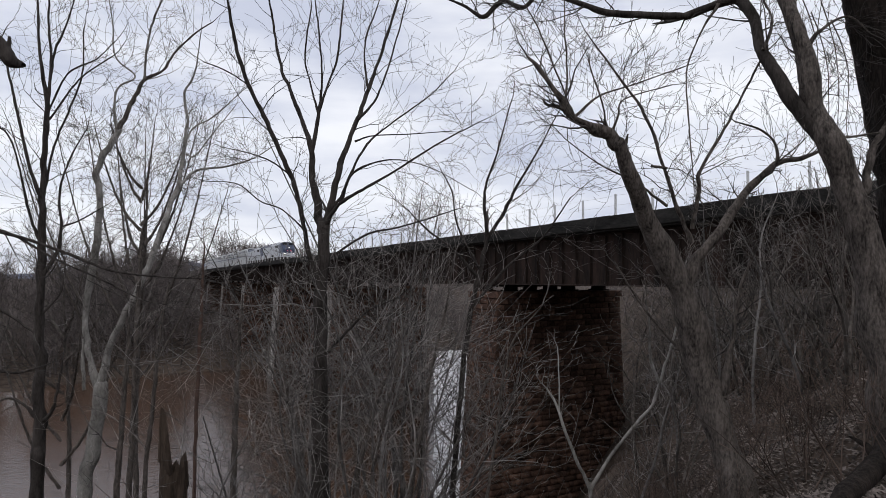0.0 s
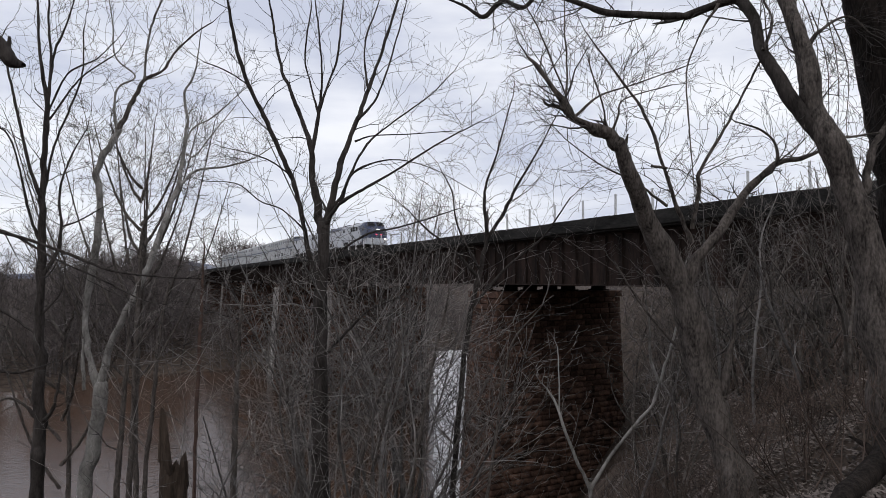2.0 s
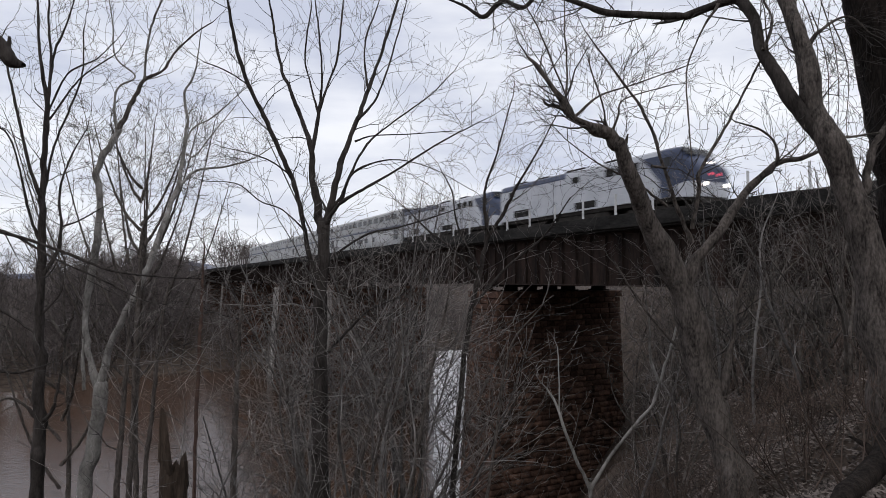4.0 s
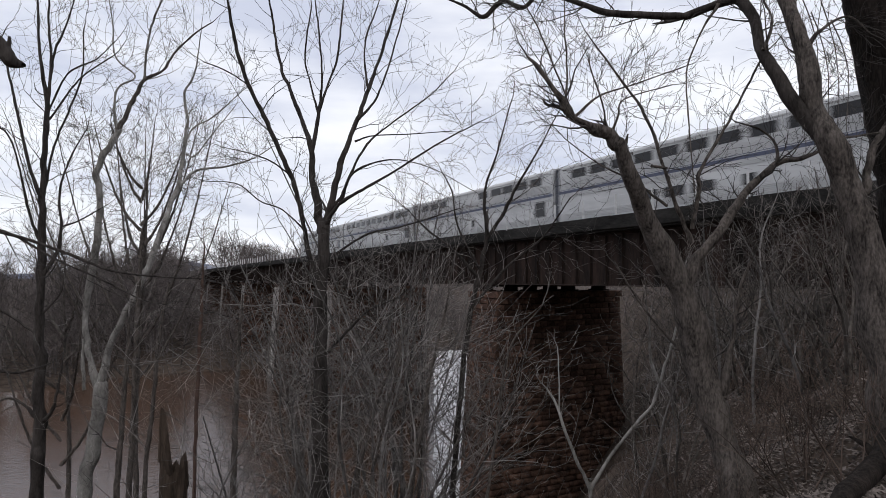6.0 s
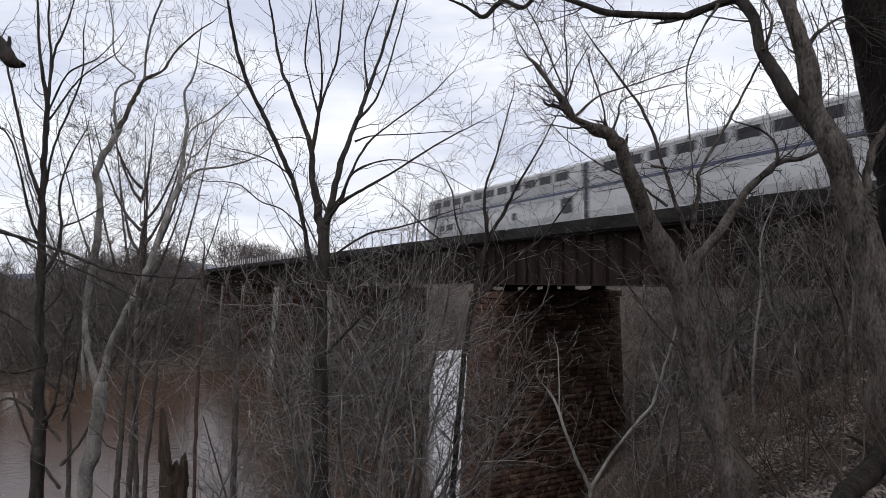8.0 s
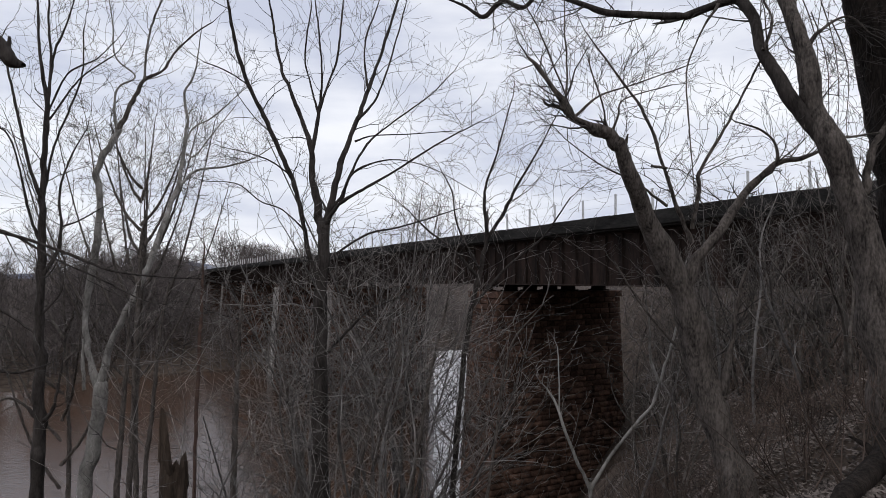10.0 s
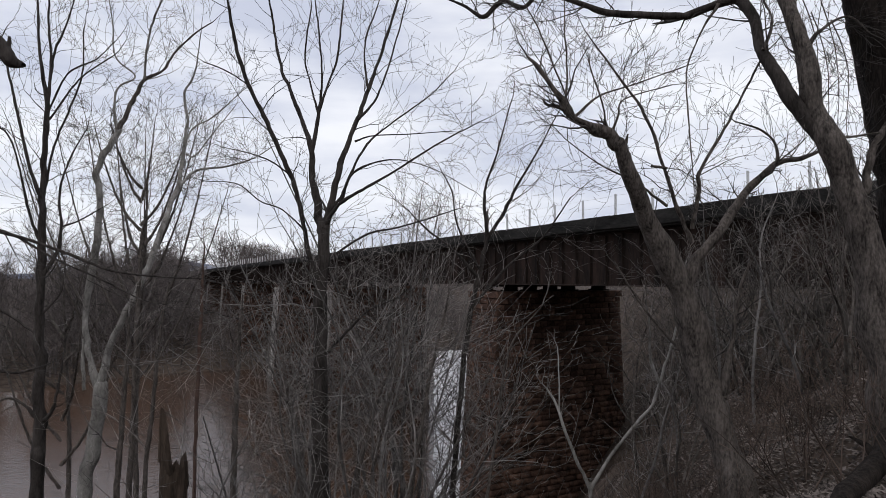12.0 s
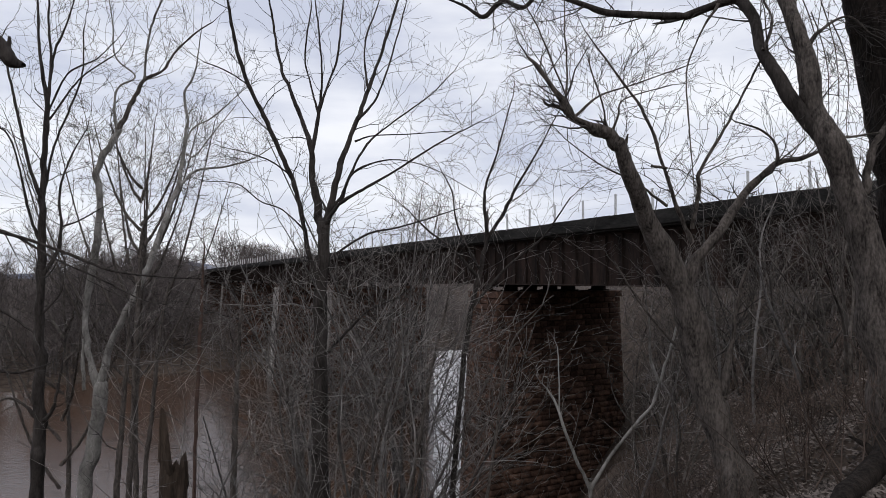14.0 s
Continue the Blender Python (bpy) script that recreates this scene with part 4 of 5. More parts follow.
arching.limb("limb", [(-0.38, 0.00, 2.64, 0.063), (-0.36, 0.00, 3.24, 0.048), (-0.24, 0.00, 3.79, 0.042), (0.09, 0.00, 4.34, 0.036)], twigs=4, reach=0.7)
arching.limb("limb", [(-1.01, 0.00, 5.03, 0.036), (-0.83, 0.00, 5.27, 0.021), (-0.48, 0.00, 5.45, 0.012), (-0.22, 0.00, 5.24, 0.006)], twigs=6, reach=0.8)
arching.limb("limb", [(-1.17, 0.00, 5.45, 0.036), (-1.09, 0.00, 5.80, 0.027), (-0.87, 0.00, 6.08, 0.018)], twigs=4, reach=0.9)
arching.limb("limb", [(-0.84, 0.00, 3.99, 0.024), (-0.53, 0.00, 3.97, 0.015), (-0.13, 0.00, 4.03, 0.009)], twigs=4, reach=0.6)
arching.limb("limb", [(-1.52, 0.00, 5.03, 0.024), (-1.41, 0.00, 5.38, 0.015), (-1.50, 0.00, 5.66, 0.012)], twigs=5, reach=0.9, up=-0.05)
arching.limb("limb", [(-2.05, 0.00, 5.60, 0.024), (-2.27, 0.00, 5.24, 0.010), (-2.45, 0.00, 4.75, 0.009), (-2.42, 0.00, 3.86, 0.008), (-2.39, 0.00, 3.31, 0.005)], twigs=7, reach=0.6, up=-0.03)
for hx, hz, hl in ((-0.98, 5.75, 1.5), (-0.86, 5.55, 1.7), (-0.74, 5.70, 1.9), (-1.12, 5.30, 1.2), (-0.62, 5.45, 1.4)):
    arching.limb("hanging_shoot", [(hx, 0.10, hz, 0.007), (hx + 0.10, 0.06, hz - 0.25 * hl, 0.006), (hx + 0.13, 0.02, hz - 0.55 * hl, 0.005), (hx + 0.07, 0.00, hz - hl, 0.004)], twigs=5, reach=0.55, up=-0.04, start=0.1)
arching.done()

massive = Tree("massive_tree", 9.585, 3.407, "massive dark ridged tree trunk", M["bark_black"], M["twig_dark"], 9, z=10.015)
massive.limb("trunk", [(0.52, 0.00, -0.60, 0.540), (-0.20, 0.00, 1.89, 0.438), (-0.49, 0.00, 2.96, 0.417), (-0.80, 0.00, 4.40, 0.393), (-1.02, 0.00, 5.49, 0.380), (-1.24, 0.00, 6.62, 0.369), (-1.36, 0.00, 7.29, 0.357)], twigs=0, sides=22, knob=0.02)
massive.limb("limb", [(-1.05, 0.00, 6.76, 0.180), (-1.30, 0.00, 7.83, 0.144), (-1.72, 0.00, 8.91, 0.108)], twigs=5)
massive.limb("limb", [(-1.11, 0.00, 7.06, 0.216), (-0.84, 0.00, 8.45, 0.180), (-0.65, 0.00, 9.69, 0.144)], twigs=5)
massive.done()

sentinel = Tree("dark_tree", -1.64, 15.60, "slender dark bare tree with upright limbs beside the river", M["bark_dark"], M["twig_dark"], 11)
sentinel.limb("trunk", [(0.00, 0.00, -0.10, 0.168), (0.00, 0.00, 7.43, 0.134), (-0.01, 0.00, 9.11, 0.125), (-0.04, 0.00, 10.57, 0.107), (-0.06, 0.00, 11.79, 0.094), (-0.10, 0.00, 13.04, 0.081), (-0.09, 0.00, 14.29, 0.067), (-0.09, 0.00, 15.68, 0.058), (-0.08, 0.00, 16.32, 0.049), (-0.28, 0.00, 17.48, 0.031), (-0.38, 0.00, 18.78, 0.022)], twigs=9, start=0.4)
sentinel.limb("limb", [(-0.08, 0.00, 16.00, 0.036), (-0.02, 0.00, 17.22, 0.027), (-0.11, 0.00, 18.13, 0.022), (-0.10, 0.00, 18.78, 0.018)], twigs=6)
sentinel.limb("limb", [(-0.06, 0.00, 16.19, 0.031), (0.04, 0.00, 17.41, 0.027), (0.27, 0.00, 18.00, 0.018), (0.49, 0.00, 18.78, 0.013)], twigs=6)
sentinel.limb("limb", [(-0.04, 0.00, 16.10, 0.022), (0.37, 0.00, 16.96, 0.018), (0.99, 0.00, 17.29, 0.013), (1.42, 0.00, 17.71, 0.009)], twigs=6)
sentinel.limb("limb", [(-0.02, 0.00, 15.91, 0.022), (0.63, 0.00, 16.83, 0.018), (1.39, 0.00, 17.38, 0.011)], twigs=6)
sentinel.limb("limb", [(-0.17, 0.00, 14.23, 0.045), (-0.44, 0.00, 14.92, 0.036), (-0.66, 0.00, 15.81, 0.031), (-0.89, 0.00, 16.71, 0.027), (-1.12, 0.00, 17.61, 0.018)], twigs=7)
sentinel.limb("limb", [(-0.09, 0.00, 13.10, 0.036), (-0.41, 0.00, 13.91, 0.027), (-0.63, 0.00, 14.79, 0.022), (-0.91, 0.00, 15.56, 0.018), (-1.23, 0.00, 15.79, 0.013)], twigs=6)
sentinel.limb("limb", [(-0.07, 0.00, 14.23, 0.027), (0.11, 0.00, 15.30, 0.022), (0.40, 0.00, 16.07, 0.022), (0.69, 0.00, 16.96, 0.018), (0.69, 0.00, 17.97, 0.013)], twigs=8)
sentinel.limb("limb", [(-0.04, 0.00, 12.41, 0.049), (0.29, 0.00, 13.04, 0.040), (0.33, 0.00, 13.54, 0.031), (0.27, 0.00, 14.29, 0.022), (0.49, 0.00, 15.05, 0.018), (0.85, 0.00, 15.75, 0.009)], twigs=8)
sentinel.limb("limb", [(0.33, 0.00, 13.51, 0.018), (0.73, 0.00, 13.66, 0.016), (1.22, 0.00, 13.94, 0.009)], twigs=4)
sentinel.limb("limb", [(-0.07, 0.00, 11.55, 0.027), (0.34, 0.00, 12.04, 0.022), (0.45, 0.00, 12.66, 0.018), (0.31, 0.00, 13.04, 0.013)], twigs=4)
sentinel.limb("limb", [(-0.02, 0.00, 9.23, 0.054), (0.25, 0.00, 9.47, 0.036), (0.38, 0.00, 9.96, 0.027), (0.46, 0.00, 10.57, 0.018)], twigs=5)
sentinel.limb("limb", [(-0.07, 0.00, 9.35, 0.054), (-0.27, 0.00, 9.57, 0.031), (-0.62, 0.00, 9.77, 0.022), (-0.99, 0.00, 9.69, 0.013)], twigs=5)
sentinel.done()

pale = Tree("pale_sycamore", -0.82, 16.29, "pale flaking sycamore forked low over the river", M["bark_pale"], M["twig"], 13)
pale.limb("trunk", [(0.00, 0.00, -0.10, 0.193), (0.00, 0.00, 7.41, 0.154), (0.17, 0.00, 8.83, 0.154), (0.29, 0.00, 10.00, 0.150), (0.32, 0.00, 10.39, 0.130)], twigs=0)
pale.limb("limb", [(0.28, 0.00, 10.29, 0.096), (0.03, 0.00, 11.18, 0.063), (-0.06, 0.00, 11.98, 0.063), (0.07, 0.00, 13.18, 0.082), (0.18, 0.00, 13.98, 0.077), (0.21, 0.00, 14.79, 0.072), (0.10, 0.00, 15.31, 0.077), (0.26, 0.00, 15.88, 0.072), (0.61, 0.00, 16.43, 0.063)], twigs=0)
pale.limb("limb", [(0.58, 0.00, 16.37, 0.063), (0.97, 0.00, 17.26, 0.048), (1.20, 0.00, 17.67, 0.039), (1.63, 0.00, 17.88, 0.029), (1.87, 0.00, 18.29, 0.024), (2.36, 0.00, 18.78, 0.019), (2.81, 0.00, 19.09, 0.010)], twigs=8, bark=M["bark_brown"])
pale.limb("limb", [(0.55, 0.00, 16.29, 0.039), (0.47, 0.00, 16.98, 0.029), (0.55, 0.00, 17.46, 0.024), (0.95, 0.00, 17.74, 0.019), (0.46, 0.00, 18.22, 0.019), (0.37, 0.00, 19.06, 0.014), (0.24, 0.00, 19.76, 0.010)], twigs=8)
pale.limb("limb", [(1.16, 0.00, 17.63, 0.029), (1.23, 0.00, 18.50, 0.024), (1.33, 0.00, 19.06, 0.024), (1.61, 0.00, 19.76, 0.014)], twigs=7)
pale.limb("limb", [(0.36, 0.00, 10.37, 0.096), (0.53, 0.00, 11.31, 0.077), (0.84, 0.00, 11.98, 0.072), (1.22, 0.00, 12.78, 0.072), (1.54, 0.00, 13.58, 0.072), (1.85, 0.00, 14.52, 0.063), (2.08, 0.00, 15.13, 0.058)], twigs=0)
pale.limb("limb", [(2.06, 0.00, 15.09, 0.053), (2.19, 0.00, 16.16, 0.043), (2.23, 0.00, 16.70, 0.034), (2.15, 0.00, 17.32, 0.029), (2.38, 0.00, 17.81, 0.019), (2.52, 0.00, 18.85, 0.010)], twigs=8)
pale.limb("limb", [(2.10, 0.00, 15.11, 0.039), (2.50, 0.00, 15.45, 0.029), (3.18, 0.00, 15.54, 0.022), (3.85, 0.00, 15.75, 0.014), (4.28, 0.00, 16.02, 0.010)], twigs=9)
pale.limb("limb", [(2.22, 0.00, 16.20, 0.024), (2.41, 0.00, 16.50, 0.019), (2.88, 0.00, 16.77, 0.014), (3.58, 0.00, 17.42, 0.010)], twigs=8)
pale.limb("limb", [(2.22, 0.00, 15.85, 0.024), (2.43, 0.00, 15.80, 0.019), (2.82, 0.00, 16.29, 0.014), (3.35, 0.00, 16.98, 0.010)], twigs=6)
pale.limb("snag", [(-0.04, 0.00, 10.26, 0.043), (-0.10, 0.00, 10.92, 0.039), (-0.11, 0.00, 11.45, 0.024)], twigs=0)
pale.done()

rusty = Tree("sapling", 1.25, 12.92, "straight reddish sapling stem", M["bark_red"], M["twig"], 15)
rusty.limb("trunk", [(0.00, 0.00, -0.10, 0.045), (0.00, 0.00, 4.99, 0.036), (0.02, 0.00, 7.21, 0.036), (0.07, 0.00, 8.79, 0.032), (0.09, 0.00, 9.82, 0.024), (0.10, 0.00, 10.28, 0.012)], twigs=5, reach=0.6)
rusty.done()

stem = Tree("sapling", 0.12, 14.66, "thin grey bare sapling on the bank", M["bark_brown"], M["twig"], 21, group="saplings on the bank")
stem.limb("trunk", [(0.00, 0.00, -0.10, 0.076), (0.00, 0.00, 6.42, 0.061), (0.06, 0.00, 8.58, 0.056), (0.08, 0.00, 10.54, 0.047), (0.12, 0.00, 12.15, 0.037), (0.20, 0.00, 12.78, 0.014)], twigs=11, reach=1.9, level=2, start=0.15, kids=2, spread=0.85)
stem.done()

stem = Tree("sapling", -0.11, 12.51, "thin grey bare sapling on the bank", M["bark_brown"], M["twig"], 22, group="saplings on the bank")
stem.limb("trunk", [(0.00, 0.00, -0.10, 0.069), (0.00, 0.00, 5.31, 0.055), (0.06, 0.00, 6.73, 0.047), (0.14, 0.00, 7.96, 0.039), (0.16, 0.00, 8.79, 0.016)], twigs=11, reach=1.9, level=2, start=0.15, kids=2, spread=0.85)
stem.done()

stem = Tree("sapling", 0.38, 13.39, "thin grey bare sapling on the bank", M["bark_brown"], M["twig"], 23, group="saplings on the bank")
stem.limb("trunk", [(0.00, 0.00, -0.10, 0.059), (0.00, 0.00, 5.58, 0.047), (0.12, 0.00, 7.57, 0.043), (0.24, 0.00, 9.15, 0.034), (0.40, 0.00, 10.07, 0.017)], twigs=11, reach=1.9, level=2, start=0.15, kids=2, spread=0.85)
stem.done()

stem = Tree("sapling", 2.10, 13.61, "thin grey bare sapling on the bank", M["bark_brown"], M["twig"], 24, group="saplings on the bank")
stem.limb("trunk", [(0.00, 0.00, -0.10, 0.087), (0.00, 0.00, 4.84, 0.070), (0.03, 0.00, 7.00, 0.056), (0.08, 0.00, 8.47, 0.037), (0.14, 0.00, 9.46, 0.014)], twigs=11, reach=1.9, level=2, start=0.15, kids=2, spread=0.85)
stem.done()

stem = Tree("sapling", 4.35, 11.28, "thin grey bare sapling on the bank", M["bark_brown"], M["twig"], 25, group="saplings on the bank")
stem.limb("trunk", [(0.00, 0.00, -0.10, 0.065), (0.00, 0.00, 2.75, 0.052), (0.05, 0.00, 4.07, 0.043), (0.14, 0.00, 4.63, 0.039), (0.49, 0.00, 6.10, 0.030), (0.66, 0.00, 7.01, 0.017)], twigs=11, reach=1.9, level=2, start=0.15, kids=2, spread=0.85)
stem.done()

stem = Tree("sapling", 4.39, 12.39, "thin grey bare sapling on the bank", M["bark_brown"], M["twig"], 26, group="saplings on the bank")
stem.limb("trunk", [(0.00, 0.00, -0.10, 0.076), (0.00, 0.00, 3.10, 0.061), (0.17, 0.00, 4.79, 0.051), (0.56, 0.00, 6.24, 0.037), (1.14, 0.00, 7.47, 0.019)], twigs=11, reach=1.9, level=2, start=0.15, kids=2, spread=0.85)
stem.done()

stem = Tree("sapling", 3.74, 13.86, "thin grey bare sapling on the bank", M["bark_brown"], M["twig"], 27, group="saplings on the bank")
stem.limb("trunk", [(0.00, 0.00, -0.10, 0.075), (0.00, 0.00, 4.01, 0.060), (-0.29, 0.00, 5.82, 0.050), (-0.51, 0.00, 7.39, 0.035), (-0.72, 0.00, 8.45, 0.020)], twigs=11, reach=1.9, level=2, start=0.15, kids=2, spread=0.85)
stem.done()

stem = Tree("sapling", 6.31, 13.63, "thin grey bare sapling on the bank", M["bark_brown"], M["twig"], 28, group="saplings on the bank", z=4.563)
stem.limb("trunk", [(0.00, 0.00, -0.10, 0.074), (0.00, 0.00, 2.76, 0.059), (0.28, 0.00, 4.70, 0.048), (0.63, 0.00, 6.66, 0.038), (0.92, 0.00, 7.80, 0.027), (1.06, 0.00, 8.80, 0.016)], twigs=11, reach=1.9, level=2, start=0.15, kids=2, spread=0.85)
stem.done()

stem = Tree("sapling", 6.39, 10.20, "thin grey bare sapling on the bank", M["bark_brown"], M["twig"], 29, group="saplings on the bank", z=7.080)
stem.limb("trunk", [(0.00, 0.00, -0.10, 0.048), (0.00, 0.00, 1.37, 0.039), (0.23, 0.00, 2.92, 0.030), (0.47, 0.00, 4.49, 0.022), (1.16, 0.00, 5.40, 0.013)], twigs=6, reach=1.9, level=2, start=0.15, kids=2, spread=0.85)
stem.done()

stem = Tree("sapling", 9.82, 9.50, "thin grey bare sapling on the bank", M["bark_brown"], M["twig"], 30, group="saplings on the bank", z=8.798)
stem.limb("trunk", [(0.00, 0.00, -0.10, 0.047), (-0.09, 0.00, 0.96, 0.037), (0.03, 0.00, 2.42, 0.023), (0.32, 0.00, 3.40, 0.014)], twigs=11, reach=1.9, level=2, start=0.15, kids=2, spread=0.85)
stem.done()

stem = Tree("sapling", 11.60, 7.43, "thin grey bare sapling on the bank", M["bark_brown"], M["twig"], 31, group="saplings on the bank", z=9.976)
stem.limb("trunk", [(-0.02, 0.00, -0.10, 0.030), (0.25, 0.00, 1.15, 0.022), (0.51, 0.00, 2.28, 0.013)], twigs=11, reach=1.9, level=2, start=0.15, kids=2, spread=0.85)
stem.done()

stem = Tree("sapling", 11.16, 9.92, "thin grey bare sapling on the bank", M["bark_brown"], M["twig"], 32, group="saplings on the bank", z=8.547)
stem.limb("trunk", [(0.00, 0.00, -0.10, 0.045), (-0.10, 0.00, 0.96, 0.035), (0.20, 0.00, 2.53, 0.020), (0.42, 0.00, 3.59, 0.015)], twigs=11, reach=1.9, level=2, start=0.15, kids=2, spread=0.85)
stem.done()

stem = Tree("sapling", 14.64, 8.07, "thin grey bare sapling on the bank", M["bark_brown"], M["twig"], 33, group="saplings on the bank", z=10.190)
stem.limb("trunk", [(0.00, 0.00, -0.10, 0.045), (-0.42, 0.00, 0.89, 0.030), (-0.50, 0.00, 2.75, 0.025), (-0.60, 0.00, 3.82, 0.015)], twigs=11, reach=1.9, level=2, start=0.15, kids=2, spread=0.85)
stem.done()

stem = Tree("sapling", 14.94, 10.18, "thin grey bare sapling on the bank", M["bark_brown"], M["twig"], 34, group="saplings on the bank", z=9.287)
stem.limb("trunk", [(0.00, 0.00, -0.10, 0.052), (0.17, 0.00, 1.51, 0.040), (0.55, 0.00, 3.94, 0.029), (0.82, 0.00, 5.48, 0.017)], twigs=11, reach=1.9, level=2, start=0.15, kids=2, spread=0.85)
stem.done()

yshape = Tree("pale_sapling", 6.15, 6.92, "pale bare sapling forked in a wide vee", M["bark_pale"], M["twig"], 35, z=9.758)
yshape.limb("trunk", [(-0.05, 0.00, -1.50, 0.050), (0.02, 0.00, -0.10, 0.034), (0.03, 0.00, 0.25, 0.028)], twigs=0)
yshape.limb("limb", [(0.02, 0.00, 0.11, 0.028), (-0.23, 0.00, 0.66, 0.023), (-0.47, 0.00, 1.33, 0.020), (-0.62, 0.00, 1.60, 0.014)], twigs=3, reach=0.5)
yshape.limb("limb", [(-0.43, 0.00, 1.21, 0.014), (-0.43, 0.00, 1.67, 0.011), (-0.45, 0.00, 2.22, 0.009)], twigs=3, reach=0.5)
yshape.limb("limb", [(0.03, 0.00, 0.11, 0.028), (0.37, 0.00, 0.66, 0.026), (0.76, 0.00, 1.12, 0.026), (0.97, 0.00, 1.37, 0.023), (1.11, 0.00, 1.75, 0.023), (1.33, 0.00, 2.43, 0.017), (1.45, 0.00, 2.86, 0.014), (1.56, 0.00, 3.30, 0.009)], twigs=4, reach=0.5)
yshape.limb("limb", [(1.08, 0.00, 1.69, 0.020), (0.96, 0.00, 2.01, 0.020), (0.95, 0.00, 2.52, 0.014), (0.89, 0.00, 2.94, 0.009)], twigs=3, reach=0.4)
yshape.done()

bushy = Tree("spreading_tree", 8.20, 14.89, "dark many-stemmed bare tree before the bridge", M["bark_dark"], M["twig"], 37, z=3.813)
bushy.dense = 1.3
bushy.limb("trunk", [(0.00, 0.00, -0.10, 0.105), (0.00, 0.00, 2.75, 0.088), (0.24, 0.00, 5.90, 0.080), (0.52, 0.00, 8.14, 0.075), (0.82, 0.00, 9.43, 0.070), (1.02, 0.00, 10.57, 0.060)], twigs=5, start=0.3)
bushy.limb("limb", [(1.02, 0.00, 10.54, 0.059), (0.96, 0.00, 11.72, 0.039), (1.32, 0.00, 12.88, 0.026), (1.74, 0.00, 14.38, 0.016)], twigs=11, reach=1.6)
bushy.limb("limb", [(0.95, 0.00, 10.25, 0.059), (1.48, 0.00, 11.06, 0.052), (1.89, 0.00, 11.89, 0.039), (2.39, 0.00, 12.71, 0.026), (3.06, 0.00, 13.96, 0.016)], twigs=11, reach=1.6)
bushy.limb("limb", [(0.74, 0.00, 9.27, 0.052), (0.01, 0.00, 10.08, 0.033), (-0.65, 0.00, 10.57, 0.026), (-1.30, 0.00, 11.23, 0.016)], twigs=10, reach=1.6)
bushy.limb("limb", [(0.82, 0.00, 9.43, 0.039), (0.17, 0.00, 10.74, 0.026), (0.01, 0.00, 11.72, 0.020), (-0.32, 0.00, 12.38, 0.013)], twigs=9, reach=1.6)
bushy.limb("limb", [(0.62, 0.00, 8.46, 0.052), (1.63, 0.00, 9.59, 0.033), (2.62, 0.00, 10.41, 0.026), (3.44, 0.00, 11.56, 0.016)], twigs=10, reach=1.6)
bushy.limb("limb", [(-3.41, 0.00, 9.89, 0.033), (-2.44, 0.00, 10.49, 0.033), (-1.63, 0.00, 10.67, 0.026), (-0.81, 0.00, 10.90, 0.023), (0.17, 0.00, 11.23, 0.013)], twigs=9, reach=1.3)
bushy.done()

left_off = Tree("leaning_tree", -3.03, 11.80, "dark tree with low drooping limbs", M["bark_dark"], M["twig_dark"], 41)
left_off.limb("trunk", [(0.00, 0.00, -0.10, 0.183), (0.00, 0.00, 6.23, 0.146), (0.05, 0.00, 8.74, 0.132), (0.10, 0.00, 11.33, 0.110), (0.07, 0.00, 14.00, 0.095)], twigs=0)
left_off.limb("limb", [(0.06, 0.00, 10.63, 0.051), (0.92, 0.00, 10.50, 0.040), (1.70, 0.00, 10.30, 0.029), (2.40, 0.00, 10.07, 0.022), (3.19, 0.00, 9.77, 0.018), (4.05, 0.00, 9.67, 0.011), (4.50, 0.00, 9.66, 0.007)], twigs=8, up=-0.03, reach=0.9)
left_off.limb("limb", [(1.70, 0.00, 10.30, 0.018), (2.32, 0.00, 9.94, 0.015), (3.02, 0.00, 9.64, 0.013), (3.63, 0.00, 9.34, 0.009), (4.06, 0.00, 9.25, 0.007)], twigs=6, up=-0.03, reach=0.9)
left_off.limb("limb", [(0.06, 0.00, 9.43, 0.037), (0.97, 0.00, 9.34, 0.029), (1.58, 0.00, 9.13, 0.022), (2.02, 0.00, 8.83, 0.015)], twigs=5, reach=0.8)
left_off.limb("limb", [(0.11, 0.00, 8.40, 0.037), (1.01, 0.00, 8.40, 0.026), (1.70, 0.00, 8.23, 0.018), (2.12, 0.00, 8.32, 0.011)], twigs=5, reach=0.8)
left_off.done()

left_snag = Tree("broken_limb_tree", -2.26, 6.86, "dark tree with a snapped limb", M["bark_dark"], M["twig_dark"], 43)
left_snag.limb("trunk", [(0.00, 0.00, -0.10, 0.209), (0.00, 0.00, 3.84, 0.167), (-0.01, 0.00, 5.71, 0.153), (0.03, 0.00, 7.66, 0.134), (0.05, 0.00, 9.17, 0.110)], twigs=0)
left_snag.limb("snapped_limb", [(0.02, 0.00, 8.36, 0.086), (0.79, 0.00, 8.11, 0.067), (1.19, 0.00, 7.93, 0.057), (1.39, 0.00, 7.76, 0.053), (1.50, 0.00, 7.62, 0.057), (1.60, 0.00, 7.58, 0.022)], twigs=0, knob=0.12)
left_snag.limb("snag", [(1.45, 0.00, 7.69, 0.022), (1.47, 0.00, 7.76, 0.019), (1.47, 0.00, 7.83, 0.012)], twigs=0)
left_snag.done()


